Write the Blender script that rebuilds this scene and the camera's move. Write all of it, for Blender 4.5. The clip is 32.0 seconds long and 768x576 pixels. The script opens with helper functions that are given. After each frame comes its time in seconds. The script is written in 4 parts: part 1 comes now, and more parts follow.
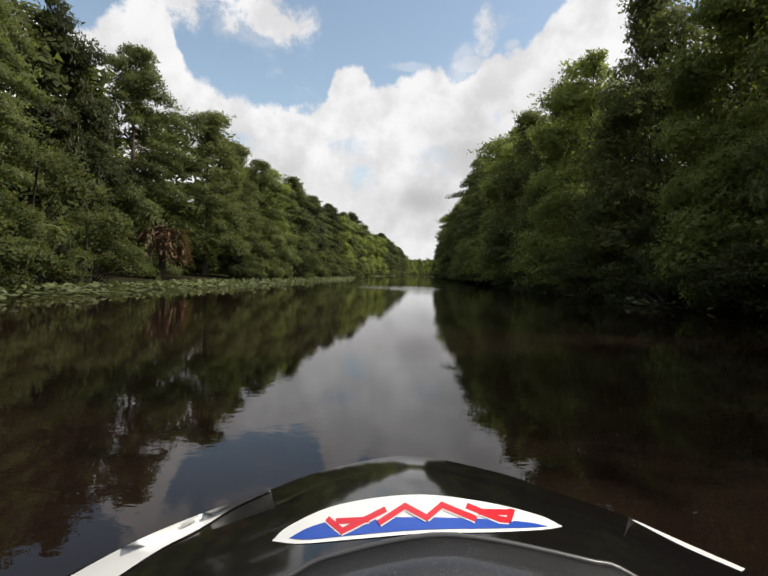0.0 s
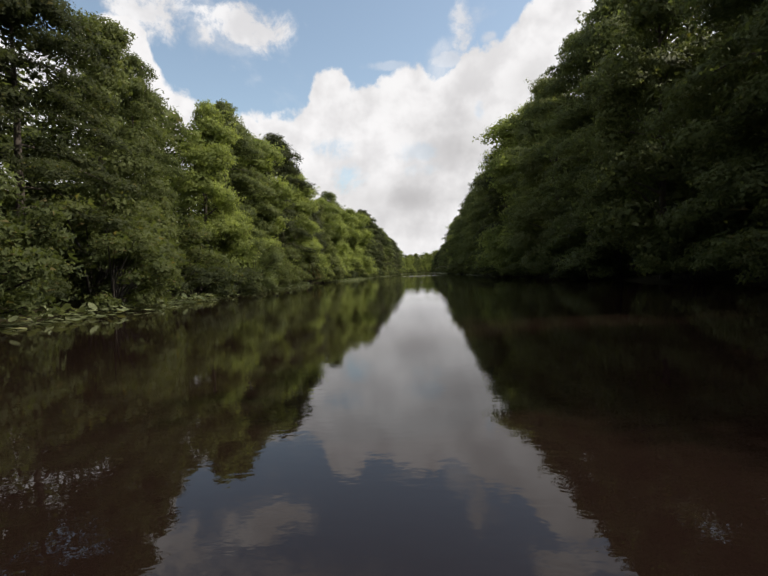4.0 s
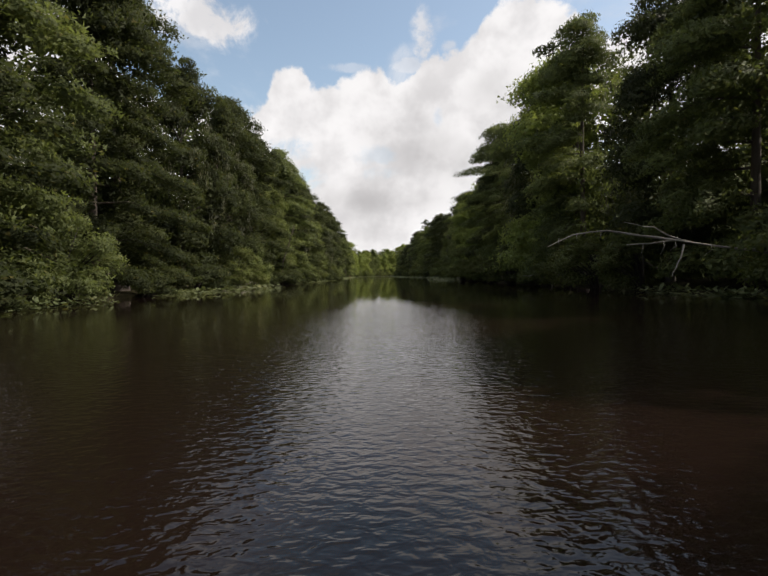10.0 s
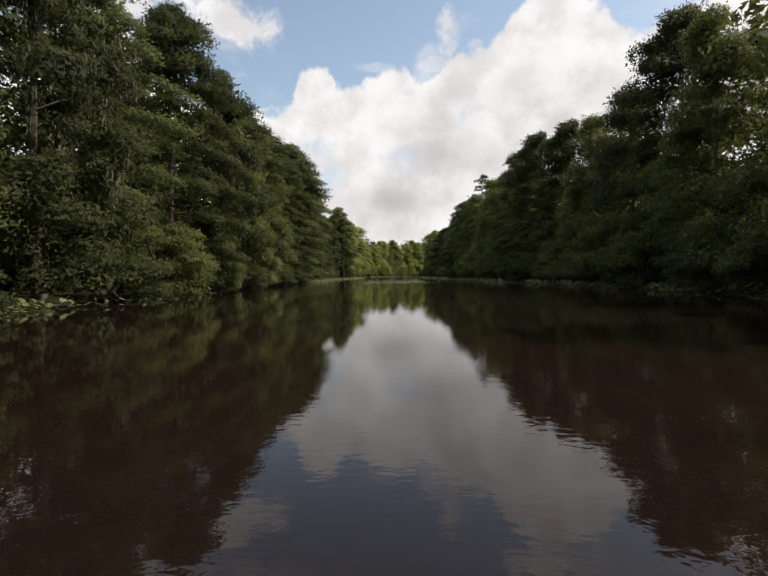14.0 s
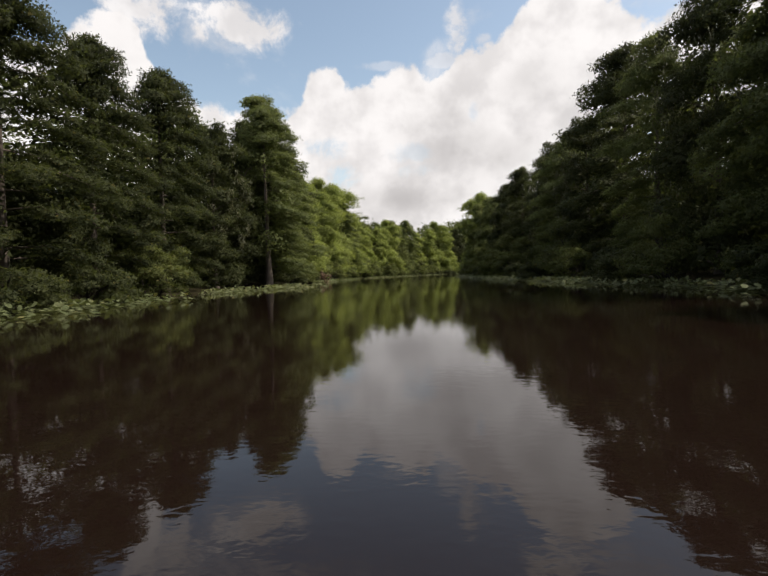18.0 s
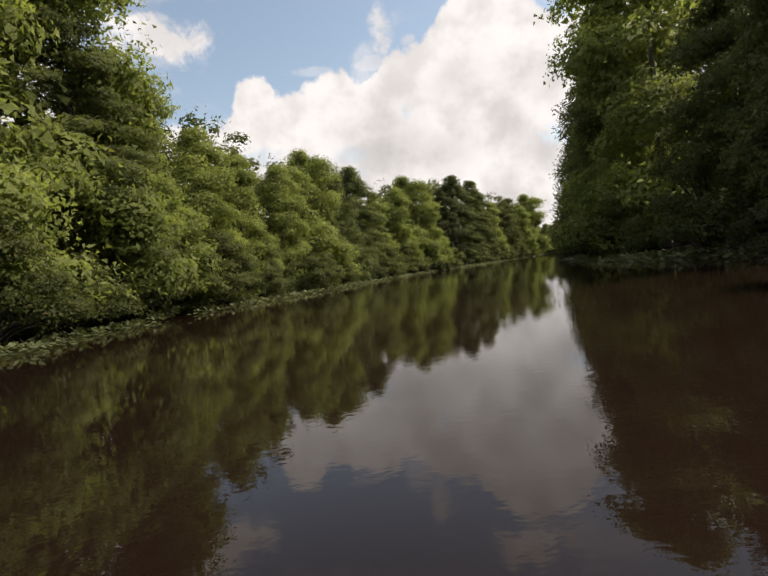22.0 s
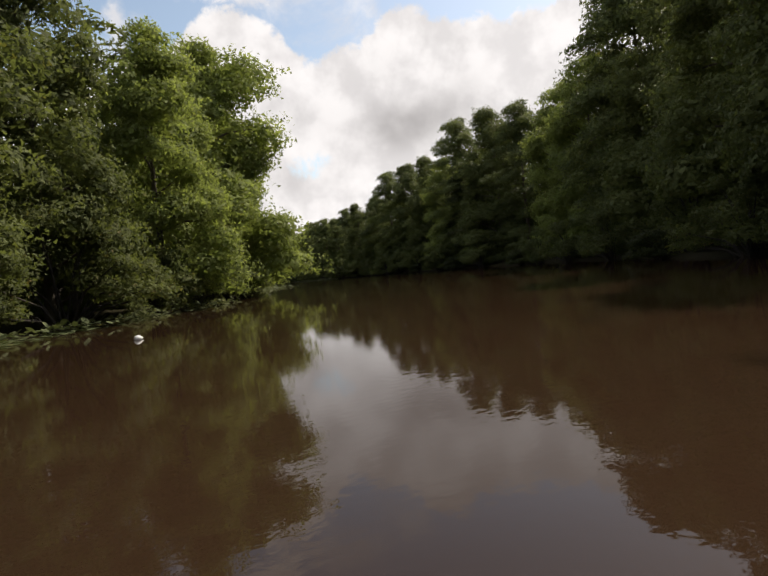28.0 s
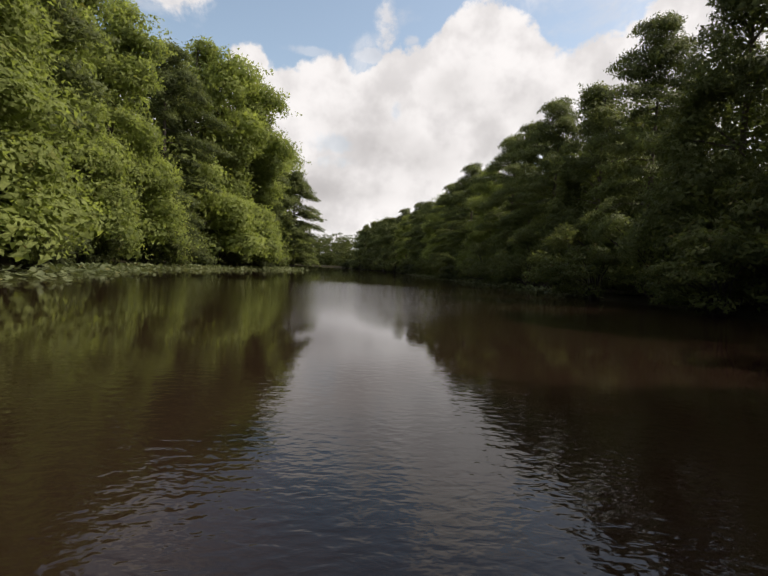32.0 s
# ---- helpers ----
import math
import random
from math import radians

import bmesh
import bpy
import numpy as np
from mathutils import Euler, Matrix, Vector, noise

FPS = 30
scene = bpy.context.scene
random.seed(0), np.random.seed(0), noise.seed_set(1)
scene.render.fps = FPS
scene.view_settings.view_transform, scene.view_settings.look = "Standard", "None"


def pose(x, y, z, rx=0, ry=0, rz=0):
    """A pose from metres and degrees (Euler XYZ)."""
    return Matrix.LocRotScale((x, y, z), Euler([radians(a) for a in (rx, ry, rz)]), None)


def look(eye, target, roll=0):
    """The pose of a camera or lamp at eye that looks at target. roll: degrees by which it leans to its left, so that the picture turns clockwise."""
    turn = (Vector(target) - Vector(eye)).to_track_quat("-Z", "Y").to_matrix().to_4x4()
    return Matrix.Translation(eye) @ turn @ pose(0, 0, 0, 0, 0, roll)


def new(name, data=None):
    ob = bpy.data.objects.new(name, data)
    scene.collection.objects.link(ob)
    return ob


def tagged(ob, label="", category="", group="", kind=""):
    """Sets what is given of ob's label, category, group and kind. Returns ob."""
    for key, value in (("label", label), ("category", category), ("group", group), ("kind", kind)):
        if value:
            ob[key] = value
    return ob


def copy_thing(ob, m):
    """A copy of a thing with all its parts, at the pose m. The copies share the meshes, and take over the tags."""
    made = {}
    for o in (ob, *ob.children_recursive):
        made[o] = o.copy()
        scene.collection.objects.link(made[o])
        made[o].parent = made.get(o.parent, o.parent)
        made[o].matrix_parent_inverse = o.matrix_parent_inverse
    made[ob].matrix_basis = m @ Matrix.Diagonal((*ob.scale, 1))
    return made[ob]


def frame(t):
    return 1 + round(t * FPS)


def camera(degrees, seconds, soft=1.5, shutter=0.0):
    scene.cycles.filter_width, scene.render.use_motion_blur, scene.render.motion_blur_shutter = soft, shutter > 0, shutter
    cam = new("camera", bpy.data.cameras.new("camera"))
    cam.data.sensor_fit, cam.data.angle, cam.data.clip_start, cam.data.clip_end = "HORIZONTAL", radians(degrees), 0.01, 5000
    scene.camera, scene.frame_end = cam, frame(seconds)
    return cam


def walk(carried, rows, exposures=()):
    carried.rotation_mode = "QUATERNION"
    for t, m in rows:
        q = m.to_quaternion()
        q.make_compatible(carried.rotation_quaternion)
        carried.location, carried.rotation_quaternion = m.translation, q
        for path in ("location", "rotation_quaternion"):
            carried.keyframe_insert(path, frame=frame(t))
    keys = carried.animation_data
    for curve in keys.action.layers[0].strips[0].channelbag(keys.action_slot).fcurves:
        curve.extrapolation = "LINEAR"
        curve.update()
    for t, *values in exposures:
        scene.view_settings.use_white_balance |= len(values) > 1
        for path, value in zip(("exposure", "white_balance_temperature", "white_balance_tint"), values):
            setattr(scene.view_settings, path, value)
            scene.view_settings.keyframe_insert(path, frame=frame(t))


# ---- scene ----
cam = camera(76.0, 32.0, soft=1.6)
PATH = [
    (0.0, (-0.14, -0.29, 0.95), (-0.726, 9.692, 0.658), 1.68),
    (0.5, (-0.50, 9.54, 0.95), (-1.159, 19.519, 0.670), 3.10),
    (1.0, (-0.83, 19.38, 0.95), (-1.567, 29.350, 0.674), 2.48),
    (1.5, (-1.23, 29.19, 0.95), (-2.022, 39.154, 0.670), 1.12),
    (2.0, (-1.69, 38.98, 0.95), (-2.387, 48.950, 0.667), -0.70),
    (2.5, (-2.08, 48.78, 0.95), (-2.638, 58.756, 0.670), -1.18),
    (3.0, (-2.49, 58.57, 0.95), (-3.042, 68.551, 0.667), -1.20),
    (3.5, (-2.82, 68.39, 0.95), (-3.357, 78.371, 0.654), -2.12),
    (5.5, (-2.51, 108.10, 0.95), (-2.858, 118.086, 0.665), -2.17),
    (6.0, (-2.48, 118.05, 0.95), (-2.752, 128.038, 0.660), -2.50),
    (6.5, (-2.41, 128.03, 0.95), (-2.566, 138.022, 0.650), -2.85),
    (7.0, (-2.39, 138.01, 0.95), (-2.483, 148.001, 0.639), -2.55),
    (7.5, (-2.31, 147.89, 0.95), (-2.337, 157.884, 0.639), -2.43),
    (8.0, (-2.10, 157.77, 0.95), (-2.031, 167.768, 0.658), -1.82),
    (8.5, (-1.84, 167.66, 0.95), (-1.697, 177.658, 0.683), -1.66),
    (9.0, (-1.61, 177.54, 0.95), (-1.333, 187.532, 0.699), -1.64),
    (9.5, (-1.32, 187.42, 0.95), (-0.943, 197.406, 0.696), -1.21),
    (10.0, (-0.90, 197.29, 0.95), (-0.480, 207.277, 0.683), -0.92),
    (10.5, (-0.29, 207.15, 0.95), (0.158, 217.135, 0.670), -0.55),
    (11.0, (0.42, 217.03, 0.95), (0.848, 227.017, 0.664), -0.34),
    (11.5, (1.01, 226.96, 0.95), (1.434, 236.948, 0.664), -0.37),
    (12.0, (1.47, 236.96, 0.95), (1.784, 246.951, 0.665), 0.52),
    (12.5, (1.86, 246.96, 0.95), (1.998, 256.960, 0.664), 0.88),
    (13.0, (2.21, 256.90, 0.95), (2.330, 266.895, 0.665), 0.14),
    (13.5, (2.49, 266.78, 0.95), (2.545, 276.778, 0.671), -0.23),
    (14.0, (2.69, 276.63, 0.95), (2.634, 286.629, 0.678), -0.57),
    (14.5, (3.02, 286.53, 0.95), (2.943, 296.528, 0.683), -0.94),
    (16.5, (3.45, 326.65, 0.95), (3.229, 336.639, 0.649), -1.69),
    (17.0, (3.48, 336.64, 0.95), (3.185, 346.628, 0.649), -1.63),
    (17.5, (3.44, 346.64, 0.95), (3.149, 356.632, 0.651), -1.77),
    (18.0, (3.36, 356.65, 0.95), (3.033, 366.642, 0.656), -1.83),
    (18.5, (3.32, 366.65, 0.95), (3.030, 376.640, 0.661), -1.64),
    (19.0, (3.22, 376.64, 0.95), (2.907, 386.627, 0.665), -1.48),
    (19.5, (3.11, 386.69, 0.95), (2.815, 396.685, 0.665), -1.60),
    (20.0, (3.08, 396.81, 0.95), (2.812, 406.800, 0.662), -1.72),
    (20.5, (3.06, 406.92, 0.95), (2.821, 416.909, 0.656), -2.01),
    (21.0, (3.07, 416.90, 0.95), (3.008, 426.896, 0.650), -3.16),
    (21.5, (3.24, 426.77, 0.95), (3.499, 436.762, 0.643), -5.44),
    (22.0, (3.69, 436.53, 0.95), (4.366, 446.499, 0.637), -7.43),
    (22.5, (4.61, 446.21, 0.95), (5.866, 456.123, 0.634), -8.34),
    (23.0, (6.31, 455.79, 0.95), (8.224, 465.604, 0.635), -9.03),
    (23.5, (8.67, 465.28, 0.95), (11.171, 474.953, 0.641), -9.04),
    (24.0, (11.75, 474.57, 0.95), (14.955, 484.038, 0.648), -10.35),
    (24.5, (15.41, 483.67, 0.95), (19.413, 492.830, 0.654), -9.73),
    (25.0, (19.42, 492.65, 0.95), (23.454, 501.795, 0.657), -8.07),
    (25.5, (23.67, 501.54, 0.95), (28.183, 510.457, 0.656), -9.36),
    (27.5, (43.46, 535.98, 0.95), (48.708, 544.489, 0.580), -5.92),
    (28.0, (48.83, 544.32, 0.95), (54.225, 552.733, 0.575), -6.00),
    (28.5, (54.28, 552.60, 0.95), (59.715, 560.985, 0.571), -4.00),
    (29.0, (59.80, 560.80, 0.95), (65.189, 569.212, 0.563), -0.94),
    (29.5, (65.13, 569.10, 0.95), (70.133, 577.755, 0.542), 2.82),
    (30.0, (70.10, 577.65, 0.95), (74.518, 586.607, 0.515), 4.88),
    (30.5, (74.62, 586.42, 0.95), (78.460, 595.640, 0.497), 4.75),
    (31.0, (78.34, 595.50, 0.95), (81.371, 605.018, 0.498), 4.71),
    (31.5, (81.23, 604.84, 0.95), (83.435, 614.587, 0.514), 4.31),
    (32.0, (83.49, 614.35, 0.95), (84.998, 624.225, 0.534), 3.22),
]
# the camera warms a little round the bend
EXPOSURES = [(0.0, 0.0, 6500, 10), (8.0, 0.0, 6550, 11), (19.5, 0.04, 6750, 12), (23.0, 0.06, 6880, 13), (26.0, 0.05, 6720, 12), (29.0, 0.04, 6700, 12), (32.0, 0.0, 6700, 12)]
walk(cam, [(t, look(eye, target, roll)) for t, eye, target, roll in PATH], EXPOSURES)

# ---------------------------------------------------------------- light
SUN_AZ, SUN_EL = 86.0, 51.0      # degrees clockwise from +y, above the horizon


def nd(tree, kind, **props):
    n = tree.nodes.new(kind)
    for k, v in props.items():
        if k == "op":
            n.operation = v
        elif k == "blend":
            n.blend_type = v
        elif k == "dtype":
            n.data_type = v
        elif k == "clamp":
            n.use_clamp = v
    return n


def mth(tree, op, a, b=None, c=None, clamp=False):
    n = nd(tree, "ShaderNodeMath", op=op, clamp=clamp)
    for i, v in enumerate((a, b, c)):
        if v is None:
            continue
        if isinstance(v, (int, float)):
            n.inputs[i].default_value = v
        else:
            tree.links.new(v, n.inputs[i])
    return n.outputs[0]


def mixc(tree, fac, a, b, blend="MIX"):
    n = nd(tree, "ShaderNodeMix", dtype="RGBA", blend=blend)
    for i, v in ((0, fac), (6, a), (7, b)):
        if isinstance(v, (int, float)):
            n.inputs[i].default_value = v
        elif isinstance(v, tuple):
            n.inputs[i].default_value = (*v, 1.0)
        else:
            tree.links.new(v, n.inputs[i])
    return n.outputs[2]


def noise_tex(tree, vec, scale, detail=3.0, rough=0.5, dist=0.0):
    n = nd(tree, "ShaderNodeTexNoise")
    n.inputs["Scale"].default_value = scale
    n.inputs["Detail"].default_value = detail
    n.inputs["Roughness"].default_value = rough
    n.inputs["Distortion"].default_value = dist
    if vec is not None:
        tree.links.new(vec, n.inputs["Vector"])
    return n.outputs[0]


def smooth(tree, x, lo, hi, a=0.0, b=1.0):
    n = nd(tree, "ShaderNodeMapRange")
    n.interpolation_type = "SMOOTHSTEP"
    tree.links.new(x, n.inputs[0])
    for i, v in enumerate((lo, hi, a, b)):
        n.inputs[i + 1].default_value = v
    return n.outputs[0]


# upper edge of the cumulus bank: azimuth, elevation
CLOUD_TOP = [(-60, 26), (-45, 24), (-37, 22), (-32, 25), (-29, 26), (-26.5, 22.5), (-24, 19.5), (-19.5, 18.3), (-14, 18.0), (-11.2, 18.4),
             (-9.6, 21.8), (-7, 22.6), (-5.2, 20.9), (-2.4, 21.4), (2, 23.0), (3.7, 21.7), (8, 23.6), (11, 24.0),
             (14.5, 26.6), (17.5, 28.0), (21.5, 27.2), (24.5, 24.8), (26.5, 23.2), (28.5, 23.4), (33, 25.0), (38, 27.3), (42, 26), (46, 25), (52, 24.5), (60, 28)]
# thin places (azimuth, elevation, width, height, how thin)
HOLES = [(-6.3, 11.0, 2.6, 1.8, 0.75), (-7.8, 14.2, 2.6, 1.5, 0.6), (2.2, 11.6, 2.8, 1.0, 0.25), (25.2, 12.4, 2.8, 1.8, 0.9), (1.2, 13.5, 3.0, 1.4, 0.3), (9.0, 17.4, 0.7, 1.3, 0.35), (-21, 14.0, 4.0, 1.5, 0.6)]
# grey undersides
GREYS = [(36.5, 15.6, 5.5, 2.6, 0.62), (41, 16.5, 4, 2.0, 0.4), (11, 12.5, 6, 2.4, 0.30), (14, 19.5, 4, 2.8, 0.26), (2, 8.5, 6, 1.4, 0.36), (-3, 20.0, 2.0, 1.2, 0.25), (5, 15.5, 5, 3, 0.16), (24, 18, 4, 2.4, 0.2), (-25, 15, 5, 2.5, 0.3)]
# smaller clouds standing clear of the bank
PUFFS = [(-17.5, 26.2, 5.5, 2.4, 0.95), (-27, 27.5, 5.0, 3.2, 0.95), (7.4, 25.6, 1.6, 2.4, 0.75), (5.0, 22.8, 2.6, 1.0, 0.6), (16.5, 30.5, 5.0, 2.0, 0.9), (22, 29.5, 3.5, 1.6, 0.7), (10.2, 24.2, 1.2, 0.8, 0.5), (-1.6, 22.6, 3.6, 0.5, 0.3)]

world = bpy.data.worlds.new("sky")
scene.world = world
world.use_nodes = True
wt = world.node_tree
wt.nodes.clear()
w_out = nd(wt, "ShaderNodeOutputWorld")
w_bg = nd(wt, "ShaderNodeBackground")
wt.links.new(w_bg.outputs[0], w_out.inputs[0])
sky = nd(wt, "ShaderNodeTexSky")
sky.sky_type = "NISHITA"
sky.sun_disc = False
sky.sun_elevation = radians(SUN_EL)
sky.sun_rotation = radians(SUN_AZ)
sky.dust_density = 1.0
sky.ozone_density = 1.6
w_co = nd(wt, "ShaderNodeTexCoord").outputs["Generated"]
w_sep = nd(wt, "ShaderNodeSeparateXYZ")
wt.links.new(w_co, w_sep.inputs[0])
az = mth(wt, "MULTIPLY", mth(wt, "ARCTAN2", w_sep.outputs[0], w_sep.outputs[1]), 180 / math.pi)
el = mth(wt, "MULTIPLY", mth(wt, "ARCSINE", w_sep.outputs[2]), 180 / math.pi)
# the reflected sky is the same sky: below the horizon mirror the elevation
el = mth(wt, "ABSOLUTE", el)
curve = nd(wt, "ShaderNodeFloatCurve")
wt.links.new(mth(wt, "MULTIPLY_ADD", az, 1 / 120, 0.5, clamp=True), curve.inputs[1])
cc = curve.mapping.curves[0]
pts = [((a + 60) / 120, e / 40) for a, e in CLOUD_TOP]
cc.points[0].location, cc.points[1].location = pts[0], pts[-1]
for p in pts[1:-1]:
    cc.points.new(*p)
curve.mapping.update()
top = mth(wt, "MULTIPLY", curve.outputs[0], 40.0)
n_big = noise_tex(wt, w_co, 9.0, 6.0, 0.62)
n_fine = noise_tex(wt, w_co, 34.0, 5.0, 0.6)
ragged = noise_tex(wt, w_co, 15.0, 7.0, 0.66, 0.3)
billow = noise_tex(wt, w_co, 7.0, 3.0, 0.5)
d = mth(wt, "SUBTRACT", top, el)
d = mth(wt, "ADD", d, mth(wt, "MULTIPLY_ADD", n_big, 3.2, -1.6))
d = mth(wt, "ADD", d, mth(wt, "MULTIPLY_ADD", n_fine, 2.8, -1.4))


def bump_at(a0, e0, sa, se, edge=None, much=4.4):
    u = mth(wt, "MULTIPLY", mth(wt, "SUBTRACT", az, float(a0)), 1.0 / sa)
    v = mth(wt, "MULTIPLY", mth(wt, "SUBTRACT", el, float(e0)), 1.0 / se)
    q = mth(wt, "ADD", mth(wt, "MULTIPLY", u, u), mth(wt, "MULTIPLY", v, v))
    q = mth(wt, "ADD", q, mth(wt, "MULTIPLY_ADD", edge or ragged, much, -0.46 * much))
    return mth(wt, "EXPONENT", mth(wt, "MULTIPLY", q, -1.0))


cumulus = smooth(wt, d, -0.25, 0.75)
for a0, e0, sa, se, k in HOLES:
    thin = mth(wt, "MULTIPLY", smooth(wt, bump_at(a0, e0, sa, se), 0.25, 0.85), k)
    cumulus = mth(wt, "MULTIPLY", cumulus, mth(wt, "SUBTRACT", 1.0, thin))
wisps = noise_tex(wt, w_co, 4.2, 7.0, 0.6, 0.4)
# more cloud towards the zenith and behind, unseen, added to lift ambient light
high = smooth(wt, el, 37.0, 54.0, 0.0, 0.34)
wisp_m = mth(wt, "MULTIPLY", smooth(wt, mth(wt, "ADD", wisps, high), 0.52, 0.74), 0.75)
cover = mth(wt, "MAXIMUM", cumulus, wisp_m)
for a0, e0, sa, se, k in PUFFS:
    cover = mth(wt, "MAXIMUM", cover, mth(wt, "MULTIPLY", smooth(wt, bump_at(a0, e0, sa, se), 0.22, 0.75), k))
grey = mth(wt, "MULTIPLY", smooth(wt, noise_tex(wt, w_co, 6.5, 4.0, 0.52), 0.44, 0.68), 0.22)
for a0, e0, sa, se, k in GREYS:
    grey = mth(wt, "ADD", grey, mth(wt, "MULTIPLY", bump_at(a0, e0, sa, se, billow, 3.0), k))
inner = smooth(wt, d, 0.0, 7.0)
grey = mth(wt, "MULTIPLY", grey, mth(wt, "MULTIPLY_ADD", inner, 0.8, 0.2), clamp=True)
lit_side = mixc(wt, smooth(wt, noise_tex(wt, w_co, 11.0, 4.0, 0.55), 0.36, 0.62), (0.77, 0.76, 0.765), (0.97, 0.96, 0.96))
cloud_col = mixc(wt, grey, lit_side, (0.27, 0.26, 0.26))
sky_col = mixc(wt, 1.0, sky.outputs[0], (0.236, 0.210, 0.172), "MULTIPLY")
w_col = mixc(wt, cover, sky_col, cloud_col)
wt.links.new(w_col, w_bg.inputs[0])
w_bg.inputs[1].default_value = 1.0

sun = bpy.data.lights.new("sun", "SUN")
sun.energy, sun.angle, sun.color = 5.0, radians(0.6), (1.0, 0.93, 0.80)
sun_ob = new("sun", sun)
sd = Vector((math.sin(radians(SUN_AZ)) * math.cos(radians(SUN_EL)), math.cos(radians(SUN_AZ)) * math.cos(radians(SUN_EL)), math.sin(radians(SUN_EL))))
sun_ob.matrix_world = look(sd * 500 + Vector((0, 300, 0)), (0, 300, 0))


# ---------------------------------------------------------------- materials
def material(name):
    m = bpy.data.materials.new(name)
    m.use_nodes = True
    t = m.node_tree
    t.nodes.clear()
    out = nd(t, "ShaderNodeOutputMaterial")
    return m, t, out


def foliage(name, dark, light, gold=(0.16, 0.13, 0.03), gold_amount=0.1, trans=0.46):
    m, t, out = material(name)
    isl = nd(t, "ShaderNodeNewGeometry").outputs["Random Per Island"]
    info = nd(t, "ShaderNodeObjectInfo").outputs["Random"]
    pos = nd(t, "ShaderNodeNewGeometry").outputs["Position"]
    clump = noise_tex(t, pos, 0.32, 3.0, 0.6)
    spray = noise_tex(t, pos, 1.7, 2.0, 0.5)
    f = mth(t, "ADD", mth(t, "MULTIPLY", isl, 0.16), mth(t, "MULTIPLY_ADD", clump, 1.5, -0.72))
    f = mth(t, "ADD", f, mth(t, "MULTIPLY_ADD", spray, 0.9, -0.25))
    f = mth(t, "ADD", f, mth(t, "MULTIPLY_ADD", info, 0.5, -0.2), clamp=True)
    col = mixc(t, f, dark, light)
    g = mth(t, "MULTIPLY", smooth(t, isl, 1.0 - 0.5 * gold_amount, 1.0), 0.55)
    col = mixc(t, g, col, gold)
    p = nd(t, "ShaderNodeBsdfPrincipled")
    t.links.new(col, p.inputs["Base Color"])
    p.inputs["Roughness"].default_value = 0.55
    p.inputs["Specular IOR Level"].default_value = 0.12
    grain = noise_tex(t, pos, 9.0, 3.0, 0.7)
    bp = nd(t, "ShaderNodeBump")
    bp.inputs["Strength"].default_value = 0.7
    bp.inputs["Distance"].default_value = 0.12
    t.links.new(grain, bp.inputs["Height"])
    t.links.new(bp.outputs[0], p.inputs["Normal"])
    # shade between leaves painted in: colour darker in the bump's hollows
    col = mixc(t, smooth(t, grain, 0.35, 0.60, 0.30, 0.0), col, tuple(0.45 * v for v in dark))
    t.links.new(col, p.inputs["Base Color"])
    tr = nd(t, "ShaderNodeBsdfTranslucent")
    t.links.new(mixc(t, 1.0, col, (1.17, 1.20, 0.70), "MULTIPLY"), tr.inputs[0])
    mx = nd(t, "ShaderNodeMixShader")
    mx.inputs[0].default_value = trans
    t.links.new(p.outputs[0], mx.inputs[1])
    t.links.new(tr.outputs[0], mx.inputs[2])
    t.links.new(mx.outputs[0], out.inputs[0])
    return m


def bark(name, dark, light, scale=6.0):
    m, t, out = material(name)
    co = nd(t, "ShaderNodeTexCoord").outputs["Object"]
    mp = nd(t, "ShaderNodeMapping")
    mp.inputs["Scale"].default_value = (1, 1, 0.18)
    t.links.new(co, mp.inputs[0])
    n1 = noise_tex(t, mp.outputs[0], scale, 6.0, 0.65)
    n2 = noise_tex(t, co, 0.8, 2.0)
    f = mth(t, "MULTIPLY_ADD", n2, 0.7, mth(t, "MULTIPLY_ADD", n1, 0.9, -0.35), clamp=True)
    p = nd(t, "ShaderNodeBsdfPrincipled")
    t.links.new(mixc(t, f, dark, light), p.inputs["Base Color"])
    p.inputs["Roughness"].default_value = 0.9
    b = nd(t, "ShaderNodeBump")
    b.inputs["Strength"].default_value = 0.6
    b.inputs["Distance"].default_value = 0.03
    t.links.new(n1, b.inputs["Height"])
    t.links.new(b.outputs[0], p.inputs["Normal"])
    t.links.new(p.outputs[0], out.inputs[0])
    return m


def gloss(name, col, rough=0.2, metal=0.0, coat=0.0, speck=0.0):
    m, t, out = material(name)
    co = nd(t, "ShaderNodeTexCoord").outputs["Object"]
    p = nd(t, "ShaderNodeBsdfPrincipled")
    n1 = noise_tex(t, co, 18.0, 4.0, 0.6)
    c = mixc(t, mth(t, "MULTIPLY_ADD", n1, 0.6, -0.15, clamp=True), col, tuple(v * 0.72 for v in col))
    if speck:
        n2 = noise_tex(t, co, 420.0, 2.0, 0.7)
        c = mixc(t, smooth(t, n2, 0.56, 0.68, 0.0, speck), c, (0.5, 0.5, 0.5))
    t.links.new(c, p.inputs["Base Color"])
    t.links.new(mth(t, "MULTIPLY_ADD", n1, 0.10, max(rough - 0.05, 0.01)), p.inputs["Roughness"])
    p.inputs["Metallic"].default_value = metal
    p.inputs["Coat Weight"].default_value = coat
    p.inputs["Coat Roughness"].default_value = 0.03
    t.links.new(p.outputs[0], out.inputs[0])
    return m


